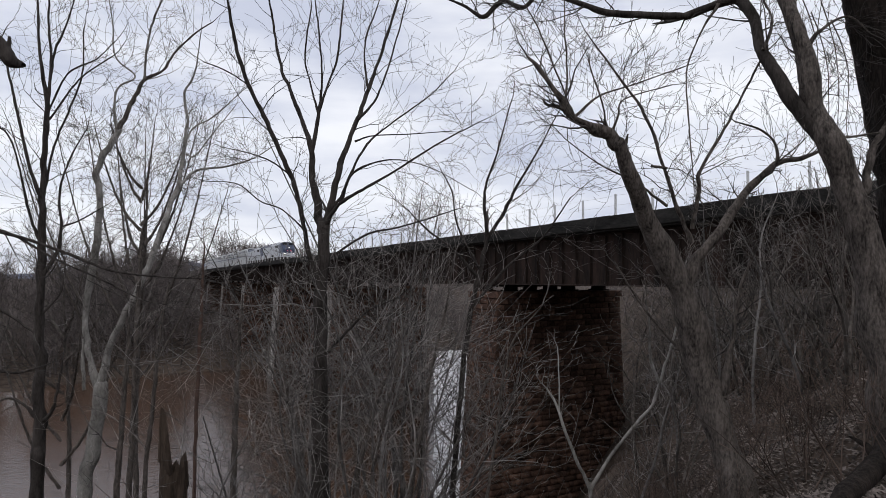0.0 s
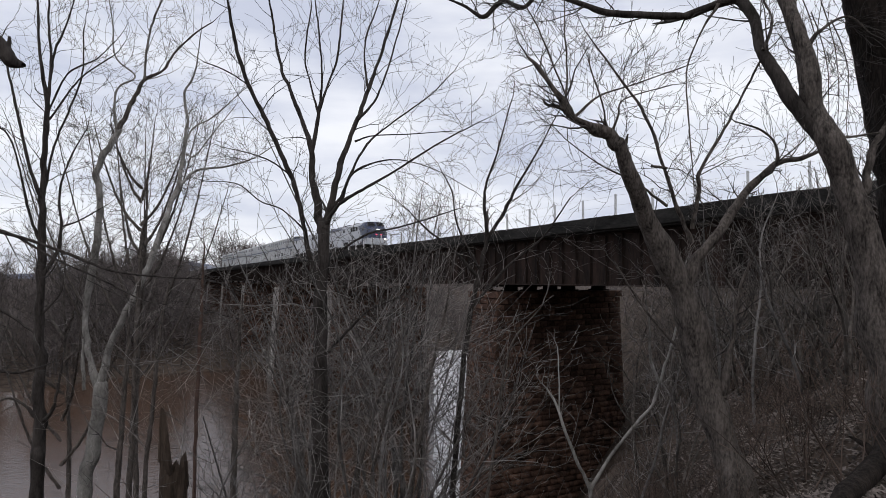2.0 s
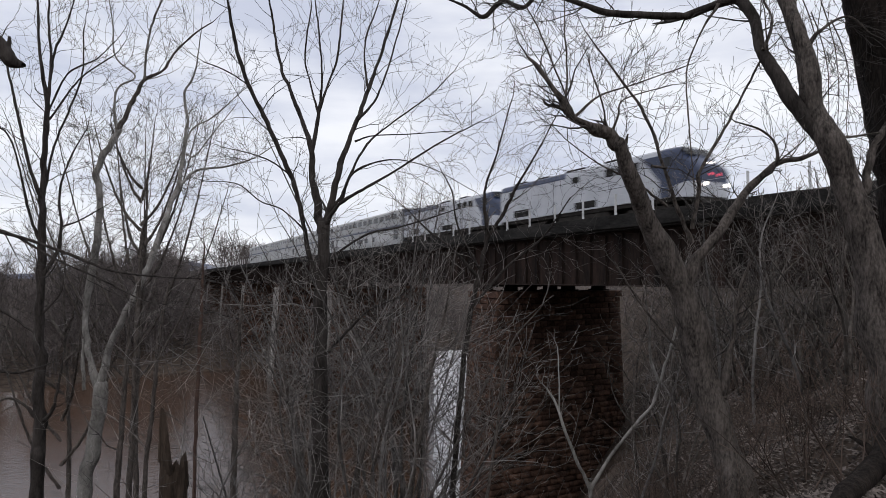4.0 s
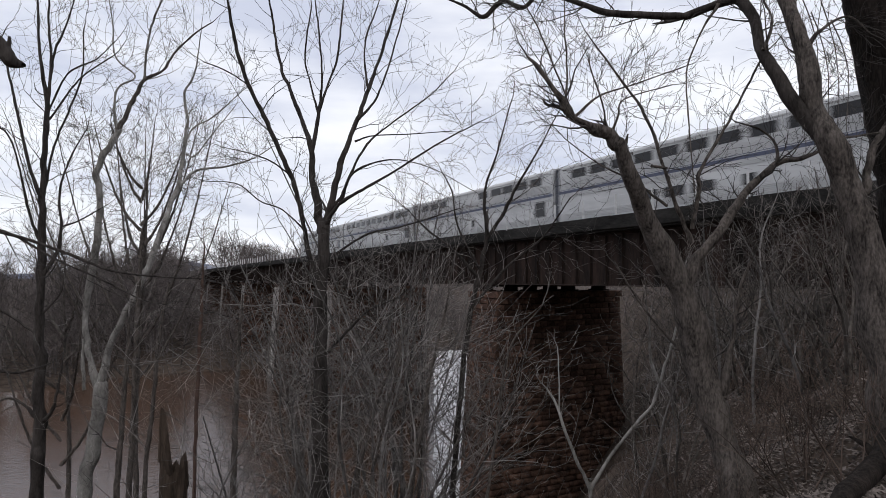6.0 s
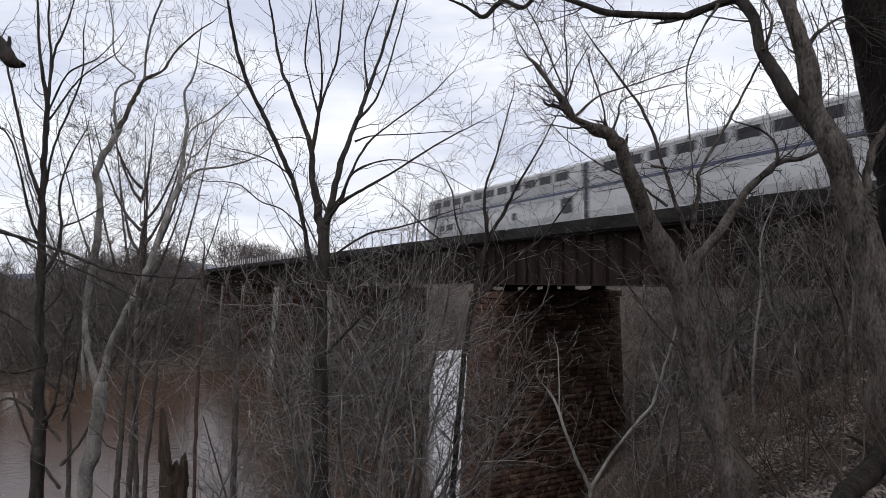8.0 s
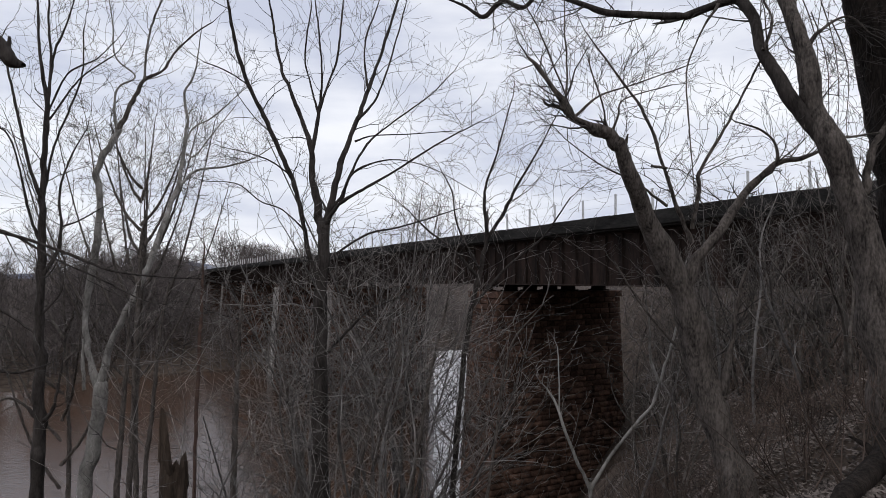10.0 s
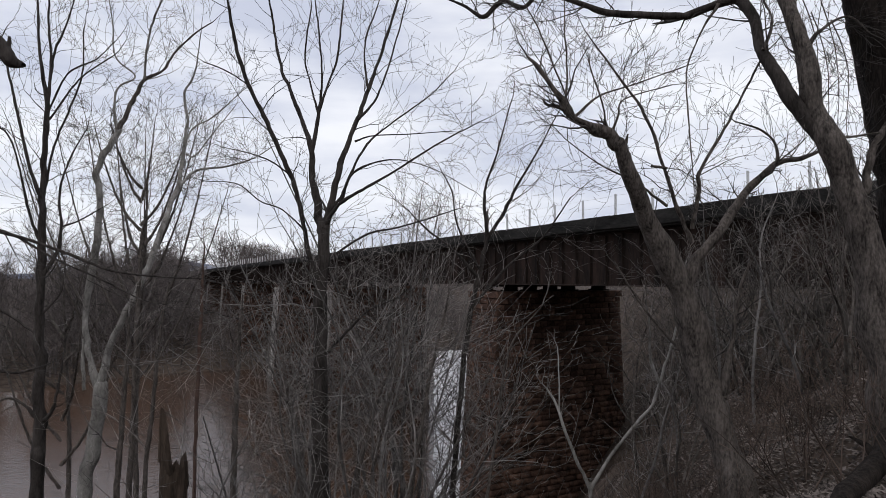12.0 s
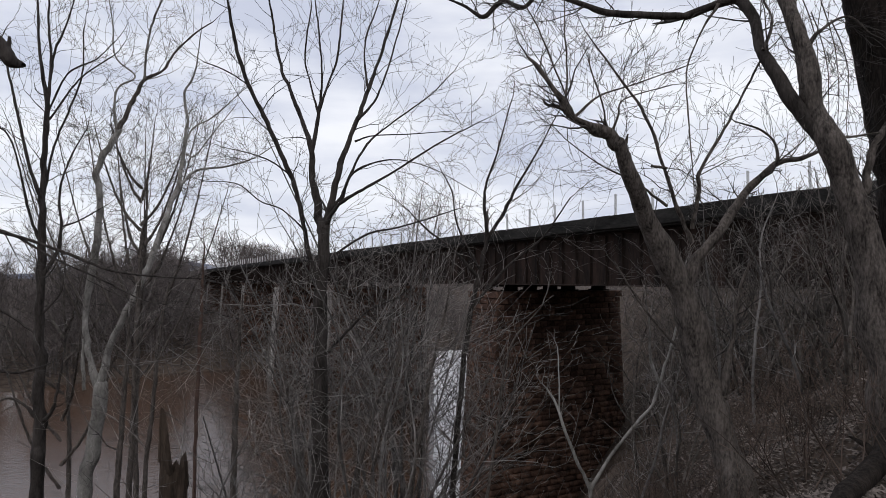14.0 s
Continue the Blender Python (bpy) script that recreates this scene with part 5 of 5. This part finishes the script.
# ---- woods and brush ----
def variant(seed, tall, level, kids, r, reach=0.45, lean=0.1, thin=0.012, stems=1, start=0.3, n_side=9, segs=(3, 4), wild=0.07):
    """A bare tree or bush as arrays, to be planted many times."""
    rng = np.random.default_rng(seed)
    w = Wood()
    for s in range(stems):
        d = np.array([rng.normal(0, lean), rng.normal(0, lean), 1.0])
        p = np.array([rng.normal(0, 0.12) * (stems > 1), rng.normal(0, 0.12) * (stems > 1), -0.2])
        h = tall * (0.7 + 0.3 * rng.random())
        pts, rad = [p], [r]
        n = 8
        arc = rng.normal(0, max(0.0, wild - 0.07), 3)
        for i in range(n):
            d = unit(d + arc + rng.normal(0, wild, 3) + (0, 0, 0.05))
            pts.append(pts[-1] + d * h / n)
            rad.append(max(thin, r * (1 - 0.85 * (i + 1) / n)))
        w.stem(pts if wild > 0.1 else pts[::2], rad if wild > 0.1 else rad[::2], 4)
        for i in range(n_side):
            t = start + (0.98 - start) * (i + rng.random()) / n_side
            k = min(int(t * n), n - 1)
            side = unit(rng.normal(0, 1, 3) * (1, 1, 0.2))
            grow(rng, w, pts[k], side * 0.7 + np.array([0, 0, 0.75]), tall * reach * (1.15 - t) * (0.7 + 0.6 * rng.random()), max(thin, rad[k] * 0.55), level, 0.04, 0.18, kids, 0.75, 3, thin, segs)
    return w.arrays()


def plant(name, variants, places, mat, label, category):
    """Plants copies as one mesh. places: (x, y, z, scale)."""
    rng = np.random.default_rng(len(places))
    vs, fs, n = [], [], 0
    for x, y, z, s in places:
        v, f = variants[rng.integers(len(variants))]
        a = rng.random() * 6.283
        c, d = math.cos(a), math.sin(a)
        q = v * s
        q = np.stack([q[:, 0] * c - q[:, 1] * d + x, q[:, 0] * d + q[:, 1] * c + y, q[:, 2] + z], -1)
        vs.append(q)
        fs.append(f + n)
        n += len(q)
    return tagged(mesh_part(name, quad_mesh(name, np.concatenate(vs), np.concatenate(fs)), mat), label, category, kind="stuff")


def clear_of_bridge(x, y, m=1.0):
    return not (26.8 - m < x < 43.5 + m)


wood_rng = np.random.default_rng(77)
BIG = [variant(100 + i, 19, 1, 8, 0.22, thin=0.030, start=0.2, n_side=17, segs=(2, 3)) for i in range(6)]
MID = [variant(200 + i, 7, 2, 3, 0.06, thin=0.009, n_side=9, start=0.2) for i in range(6)]
LOW = [variant(250 + i, 7, 1, 5, 0.07, thin=0.020, n_side=10, start=0.12, segs=(2, 3)) for i in range(6)]
BUSH = [variant(300 + i, 3.2, 1, 2, 0.022, thin=0.006, stems=5, lean=0.32, n_side=4, reach=0.5, wild=0.12) for i in range(6)]

SLIM = [variant(450 + i, 7, 2, 3, 0.034, thin=0.0030, n_side=14, start=0.50, reach=0.40, wild=0.095, lean=0.05) for i in range(6)]
CANE = [variant(400 + i, 4.6, 1, 3, 0.026, thin=0.006, stems=4, lean=0.5, n_side=5, reach=0.5, segs=(3, 5), wild=0.15) for i in range(6)]


def heading(x, y):
    return math.degrees(math.atan2(x, y))


def scatter(n, xs, ys, size, rule):
    """Random places that suit a rule of x, y and the distance down the bank."""
    got = []
    while len(got) < n:
        x, y = wood_rng.uniform(*xs), wood_rng.uniform(*ys)
        if rule(x, y):
            got.append((x, y, float(height(x, y)), wood_rng.uniform(*size)))
    return got


def beyond(x, y):
    return y - (146 + 0.2 * x)


def down(x, y):
    return y - 0.35 * x - max(0.0, x - 33)


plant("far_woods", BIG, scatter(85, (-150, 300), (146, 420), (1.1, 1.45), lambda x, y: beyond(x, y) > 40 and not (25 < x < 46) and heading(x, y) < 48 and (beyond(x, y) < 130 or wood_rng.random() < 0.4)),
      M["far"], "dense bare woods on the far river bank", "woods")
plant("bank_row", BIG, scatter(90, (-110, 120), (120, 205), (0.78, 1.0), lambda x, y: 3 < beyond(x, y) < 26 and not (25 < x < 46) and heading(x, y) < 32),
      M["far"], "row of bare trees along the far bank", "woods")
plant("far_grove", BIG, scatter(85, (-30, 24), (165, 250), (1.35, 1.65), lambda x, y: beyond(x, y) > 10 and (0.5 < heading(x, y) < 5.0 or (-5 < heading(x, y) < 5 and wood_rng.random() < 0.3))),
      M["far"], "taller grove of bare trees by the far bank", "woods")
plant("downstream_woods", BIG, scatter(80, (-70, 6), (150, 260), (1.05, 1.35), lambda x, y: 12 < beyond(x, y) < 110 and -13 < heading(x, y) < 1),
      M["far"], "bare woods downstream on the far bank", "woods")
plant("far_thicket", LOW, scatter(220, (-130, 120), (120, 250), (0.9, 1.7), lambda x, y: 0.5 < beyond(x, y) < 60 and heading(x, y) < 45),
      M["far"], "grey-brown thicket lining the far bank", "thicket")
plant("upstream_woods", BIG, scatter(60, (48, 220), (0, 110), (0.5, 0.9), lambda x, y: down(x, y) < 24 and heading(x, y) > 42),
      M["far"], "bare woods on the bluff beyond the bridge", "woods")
plant("bank_thicket", MID, scatter(120, (-8, 95), (-8, 62), (0.5, 1.1), lambda x, y: -8 < down(x, y) < 26 and math.hypot(x, y) > 18 and clear_of_bridge(x, y, 0.3) and not (27 < heading(x, y) < 46 and x < 40)),
      M["brush"], "tangled bare saplings covering the river bluff", "thicket")
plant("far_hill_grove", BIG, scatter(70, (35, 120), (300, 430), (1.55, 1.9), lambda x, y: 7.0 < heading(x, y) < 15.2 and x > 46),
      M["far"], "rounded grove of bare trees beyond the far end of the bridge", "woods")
def reaching(n, angs, dists, tops):
    """Places for saplings whose tips reach a given height over the bank."""
    got = []
    for _ in range(n):
        a, d = radians(wood_rng.uniform(*angs)), wood_rng.uniform(*dists)
        x, y = d * math.sin(a), d * math.cos(a)
        z = float(height(x, y))
        got.append((x, y, z, (wood_rng.uniform(*tops) - z) / 6.4))
    return got


plant("bridge_thicket", SLIM, reaching(27, (14, 27.0), (15, 24), (14.6, 18.0)), M["twig"], "grey bare saplings standing thick before the bridge", "thicket")
plant("cane_thicket", CANE, scatter(55, (-4, 30), (6, 34), (0.8, 1.5), lambda x, y: 2 < down(x, y) < 28 and 12 < math.hypot(x, y) < 32 and 6 < heading(x, y) < 27),
      M["twig_pale"], "arching grey canes and briars on the bluff", "thicket")
plant("bank_brush", BUSH, scatter(110, (-4, 80), (-6, 50), (0.4, 1.0), lambda x, y: -10 < down(x, y) < 26 and math.hypot(x, y) > 12 and clear_of_bridge(x, y, -1.0) and not (27.3 < heading(x, y) < 46 and x < 40)),
      M["brush"], "brown leafless brush and briars on the slope", "brush")
plant("slope_brush", BUSH, scatter(150, (4, 22), (1.5, 18), (0.16, 0.55), lambda x, y: 41 < heading(x, y) < 68 and 7.5 < math.hypot(x, y) < 22),
      M["brush_warm"], "low reddish-brown brush on the leaf litter", "brush")


def fan_bush(seed, ang, dist, tall, stems):
    """A clump of stems from one root, fanning up and out, with forked tips."""
    rng = np.random.default_rng(seed)
    x, y = dist * math.sin(radians(ang)), dist * math.cos(radians(ang))
    t = Tree("fanning_shrub", x, y, "bare grey-brown shrub of stems fanning up from one root", M["brush_stem"], M["brush_stem"], seed, category="shrub", group="shrubs before the girder")
    t.thin = 0.0045
    for k in range(stems):
        side, back = (k + 0.5) / stems * 1.7 - 0.85 + rng.normal(0, 0.1), rng.normal(0, 0.35)
        h = tall * (0.75 + 0.35 * rng.random())
        c = [(h * (0.35 * side * q + 0.40 * side * q ** 2.2) + 0.03 * h * rng.normal() * q, h * 0.4 * back * q, h * q * (1 - 0.12 * abs(side) * q) - 0.1, 0.030 * (1 - 0.8 * q) + 0.004) for q in (0, 0.2, 0.42, 0.65, 0.85, 1.0)]
        t.limb("stem", c, twigs=4, reach=tall * 0.3, start=0.35, spread=0.8, wander=0.17, up=0.07, kids=2, sides=6)
    t.done()


for i in range(13):
    fan_bush(620 + i, 47.5 + 16.5 * ((i * 0.618 + 0.1) % 1.0), 12.5 + 8 * ((i * 0.37) % 1.0), 3.1 + 1.1 * ((i * 0.71) % 1.0), 4 + i % 3)


def spray_tree(name, ang, dist, top, seed, label, limbs=17, reach=3.0):
    """A tree farther down the bank: one stem and many upswept limbs ending in a fine spray."""
    rng = np.random.default_rng(seed)
    x, y = dist * math.sin(radians(ang)), dist * math.cos(radians(ang))
    t = Tree(name, x, y, label, M["bark_brown"], M["twig_fine"], seed)
    t.thin = 0.006
    tall = top - t.root.location.z
    t.limb("trunk", [(0.25 * rng.normal() * q, 0.2 * rng.normal() * q, tall * q - 0.1, 0.16 * (1 - 0.9 * q) + 0.01) for q in (0, 0.2, 0.4, 0.6, 0.8, 0.94)], twigs=8, reach=reach * 0.5, start=0.55)
    for k in range(limbs):
        q = 0.60 + 0.34 * (k + rng.random()) / limbs
        side, back = (1 if k % 2 else -1) * (0.5 + 0.6 * rng.random()), rng.normal(0, 0.5)
        l = tall * (1.03 - q) * (0.75 + 0.3 * rng.random())
        c = [(side * l * 0.46 * u ** 0.85, back * l * 0.5 * u, tall * q + l * (0.5 * u + 0.45 * u * u), 0.055 * (1 - 0.85 * u) + 0.007) for u in (0, 0.25, 0.5, 0.75, 1.0)]
        t.limb("limb", c, twigs=11, reach=reach * 0.62, start=0.2, spread=0.7, up=0.06, kids=4, wander=0.13, sides=6)
    t.done()


spray_tree("bare_tree", 0.8, 26.0, 18.6, 701, "bare tree with a fine spray of twigs by the water")
spray_tree("bare_tree", -4.5, 27.0, 13.8, 702, "smaller bare tree with a fine spray of twigs by the water", 9)


def wild_sapling(seed, ang, dist, tall):
    """A thin leaning sapling with long arching side shoots."""
    rng = np.random.default_rng(seed)
    x, y = dist * math.sin(radians(ang)), dist * math.cos(radians(ang))
    t = Tree("sapling", x, y, "thin grey sapling with long arching shoots", M["twig_pale"], M["twig_pale"], seed, group="saplings on the bank")
    lean = np.clip(rng.normal(0, 0.3, 2), -0.3, 0.3)
    c = [(lean[0] * tall * s ** 1.5 + 0.028 * tall * rng.normal() * s, lean[1] * tall * s, tall * s - 0.1, 0.030 * (1 - 0.85 * s) + 0.005) for s in (0, 0.2, 0.4, 0.6, 0.8, 1.0)]
    t.limb("trunk", c, twigs=10, reach=tall * 0.42, start=0.2, spread=0.95, wander=0.2, up=0.02, kids=4)
    t.done()


for i in range(22):
    a = 6 + 20.5 * ((i * 0.618) % 1.0)
    wild_sapling(500 + i, a, 10.5 + 8 * ((i * 0.37) % 1.0), 5.5 + 3.0 * ((i * 0.71) % 1.0))
for i in range(5):
    wild_sapling(560 + i, 45 + 17 * ((i * 0.618) % 1.0), 11 + 6 * ((i * 0.37) % 1.0), 3.5 + 2.0 * ((i * 0.71) % 1.0))


def stump():
    """A snapped rotten stump with a torn, splintered top."""
    rng = np.random.default_rng(3)
    x, y, foot = STUMP
    root = tagged(empty("broken_stump", x, y, foot), "snapped rotten tree stump with a splintered top", "stump")
    root.rotation_euler = (0, 0, -radians(TURN))
    bm = bmesh.new()
    n, rings = 18, []
    tall = 0.12 * rng.normal(0, 1, n) + np.array([0.35 + 0.55 * math.exp(-((k / n - 0.5) / 0.16) ** 2) for k in range(n)])
    top = STUMP_TOP - foot
    for i, s in enumerate((0, 0.25, 0.5, 0.75, 0.9, 1.0)):
        ring = []
        for k in range(n):
            a = 6.283 * k / n
            r = (0.25 - 0.05 * s) * (1 + 0.08 * rng.normal())
            z = top * s - (0.9 - tall[k]) * (s ** 6)
            ring.append((r * math.cos(a) - 0.12 * s, r * math.sin(a), z))
        rings.append(ring)
    inner = [[(p[0] * 0.6 - 0.05, p[1] * 0.6, p[2] - 0.12) for p in rings[-1]], [(p[0] * 0.3, p[1] * 0.3, top - 0.9) for p in rings[-1]]]
    loft(bm, rings + inner)
    part("bole", bm, M["dead"], root)
    for k in range(7):
        a = 2.6 + 1.2 * rng.random()
        bx, by = 0.19 * math.cos(a) - 0.12, 0.19 * math.sin(a)
        part("splinter", rod(bmesh.new(), (bx, by, top - 0.45), (bx - 0.06 * rng.random(), by, top + 0.10 * rng.random()), 0.035, 5, 0.004), M["dead"], root)


SX, SY = 9.5 * math.sin(radians(TURN)) - 4.15 * math.cos(radians(TURN)), 9.5 * math.cos(radians(TURN)) + 4.15 * math.sin(radians(TURN))
STUMP, STUMP_TOP = (SX, SY, float(height(SX, SY)) - 0.2), 10.6
stump()


def fallen_log():
    """A dark rotting log lying along the slope."""
    w = Wood()
    a, b = np.array(LOG_FROM), np.array(LOG_TO)
    rng = np.random.default_rng(4)
    pts = [a + (b - a) * s + rng.normal(0, 0.03, 3) for s in np.linspace(0, 1, 12)]
    w.stem(pts, 0.095 + 0.010 * rng.normal(0, 1, 12), 12)
    root = tagged(empty("fallen_log"), "dark rotting log lying on the leaf litter", "log")
    mesh_part("bole", w.mesh("bole"), M["bark_black"], root, smooth=True)
    for s, l in ((0.5, 0.16), (0.8, 0.25)):
        k = Wood()
        p = a + (b - a) * s
        k.stem([p, p + np.array([0.05, 0.1, l * 0.6]), p + np.array([0.02, 0.25, l])], [0.05, 0.035, 0.01], 7)
        mesh_part("broken_branch", k.mesh("broken_branch"), M["bark_black"], root, smooth=True)


def on_slope(ang, dist, up):
    x, y = dist * math.sin(radians(ang)), dist * math.cos(radians(ang))
    return (x, y, float(height(x, y)) + up)


LOG_FROM, LOG_TO = on_slope(58.5, 5.4, 0.05), on_slope(66.5, 10.0, 0.15)
fallen_log()


def ridge():
    """A long low hill far off."""
    bm = bmesh.new()
    base, crest = [], []
    for i in range(41):
        a = radians(-60 + 2.5 * i)
        d = 2600
        h = 62 + 45 * math.sin(i * 0.5 + 1.0) * math.exp(-((i - 19) / 8.0) ** 2) + 14 * math.sin(i * 1.3)
        base.append(bm.verts.new((d * math.sin(a), d * math.cos(a), -5)))
        crest.append(bm.verts.new(((d + 260) * math.sin(a), (d + 260) * math.cos(a), h)))
    for i in range(40):
        bm.faces.new((base[i], base[i + 1], crest[i + 1], crest[i]))
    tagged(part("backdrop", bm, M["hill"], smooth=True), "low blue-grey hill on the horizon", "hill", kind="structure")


ridge()


def litter():
    """Loose dead leaves over the near slope."""
    rng = np.random.default_rng(5)
    n = 60000
    r = 4.5 + 18 * rng.random(n) ** 1.2
    a = np.radians(rng.uniform(34, 72, n))
    x, y = r * np.sin(a), r * np.cos(a)
    z = height(x, y) + 0.035
    s = rng.uniform(0.020, 0.048, n)
    t = rng.random(n) * 6.283
    tilt = rng.normal(0, 0.3, (n, 2))
    ca, sa = np.cos(t) * s, np.sin(t) * s
    base = np.stack([x, y, z], -1)
    corners = []
    for cx, cy, lift in ((1, 0, 0.25), (0.1, 0.55, 0), (-1, 0, 0.3), (0.1, -0.55, 0)):
        dx, dy = cx * ca - cy * sa, cx * sa + cy * ca
        corners.append(base + np.stack([dx, dy, tilt[:, 0] * dx + tilt[:, 1] * dy + lift * s], -1))
    v = np.stack(corners, 1).reshape(-1, 3)
    f = np.arange(4 * n).reshape(n, 4)
    tagged(mesh_part("leaf_litter", quad_mesh("leaf_litter", v, f), M["leaf"]), "scattered pale brown dead leaves on the slope", "leaf litter", kind="stuff")


litter()


motions()
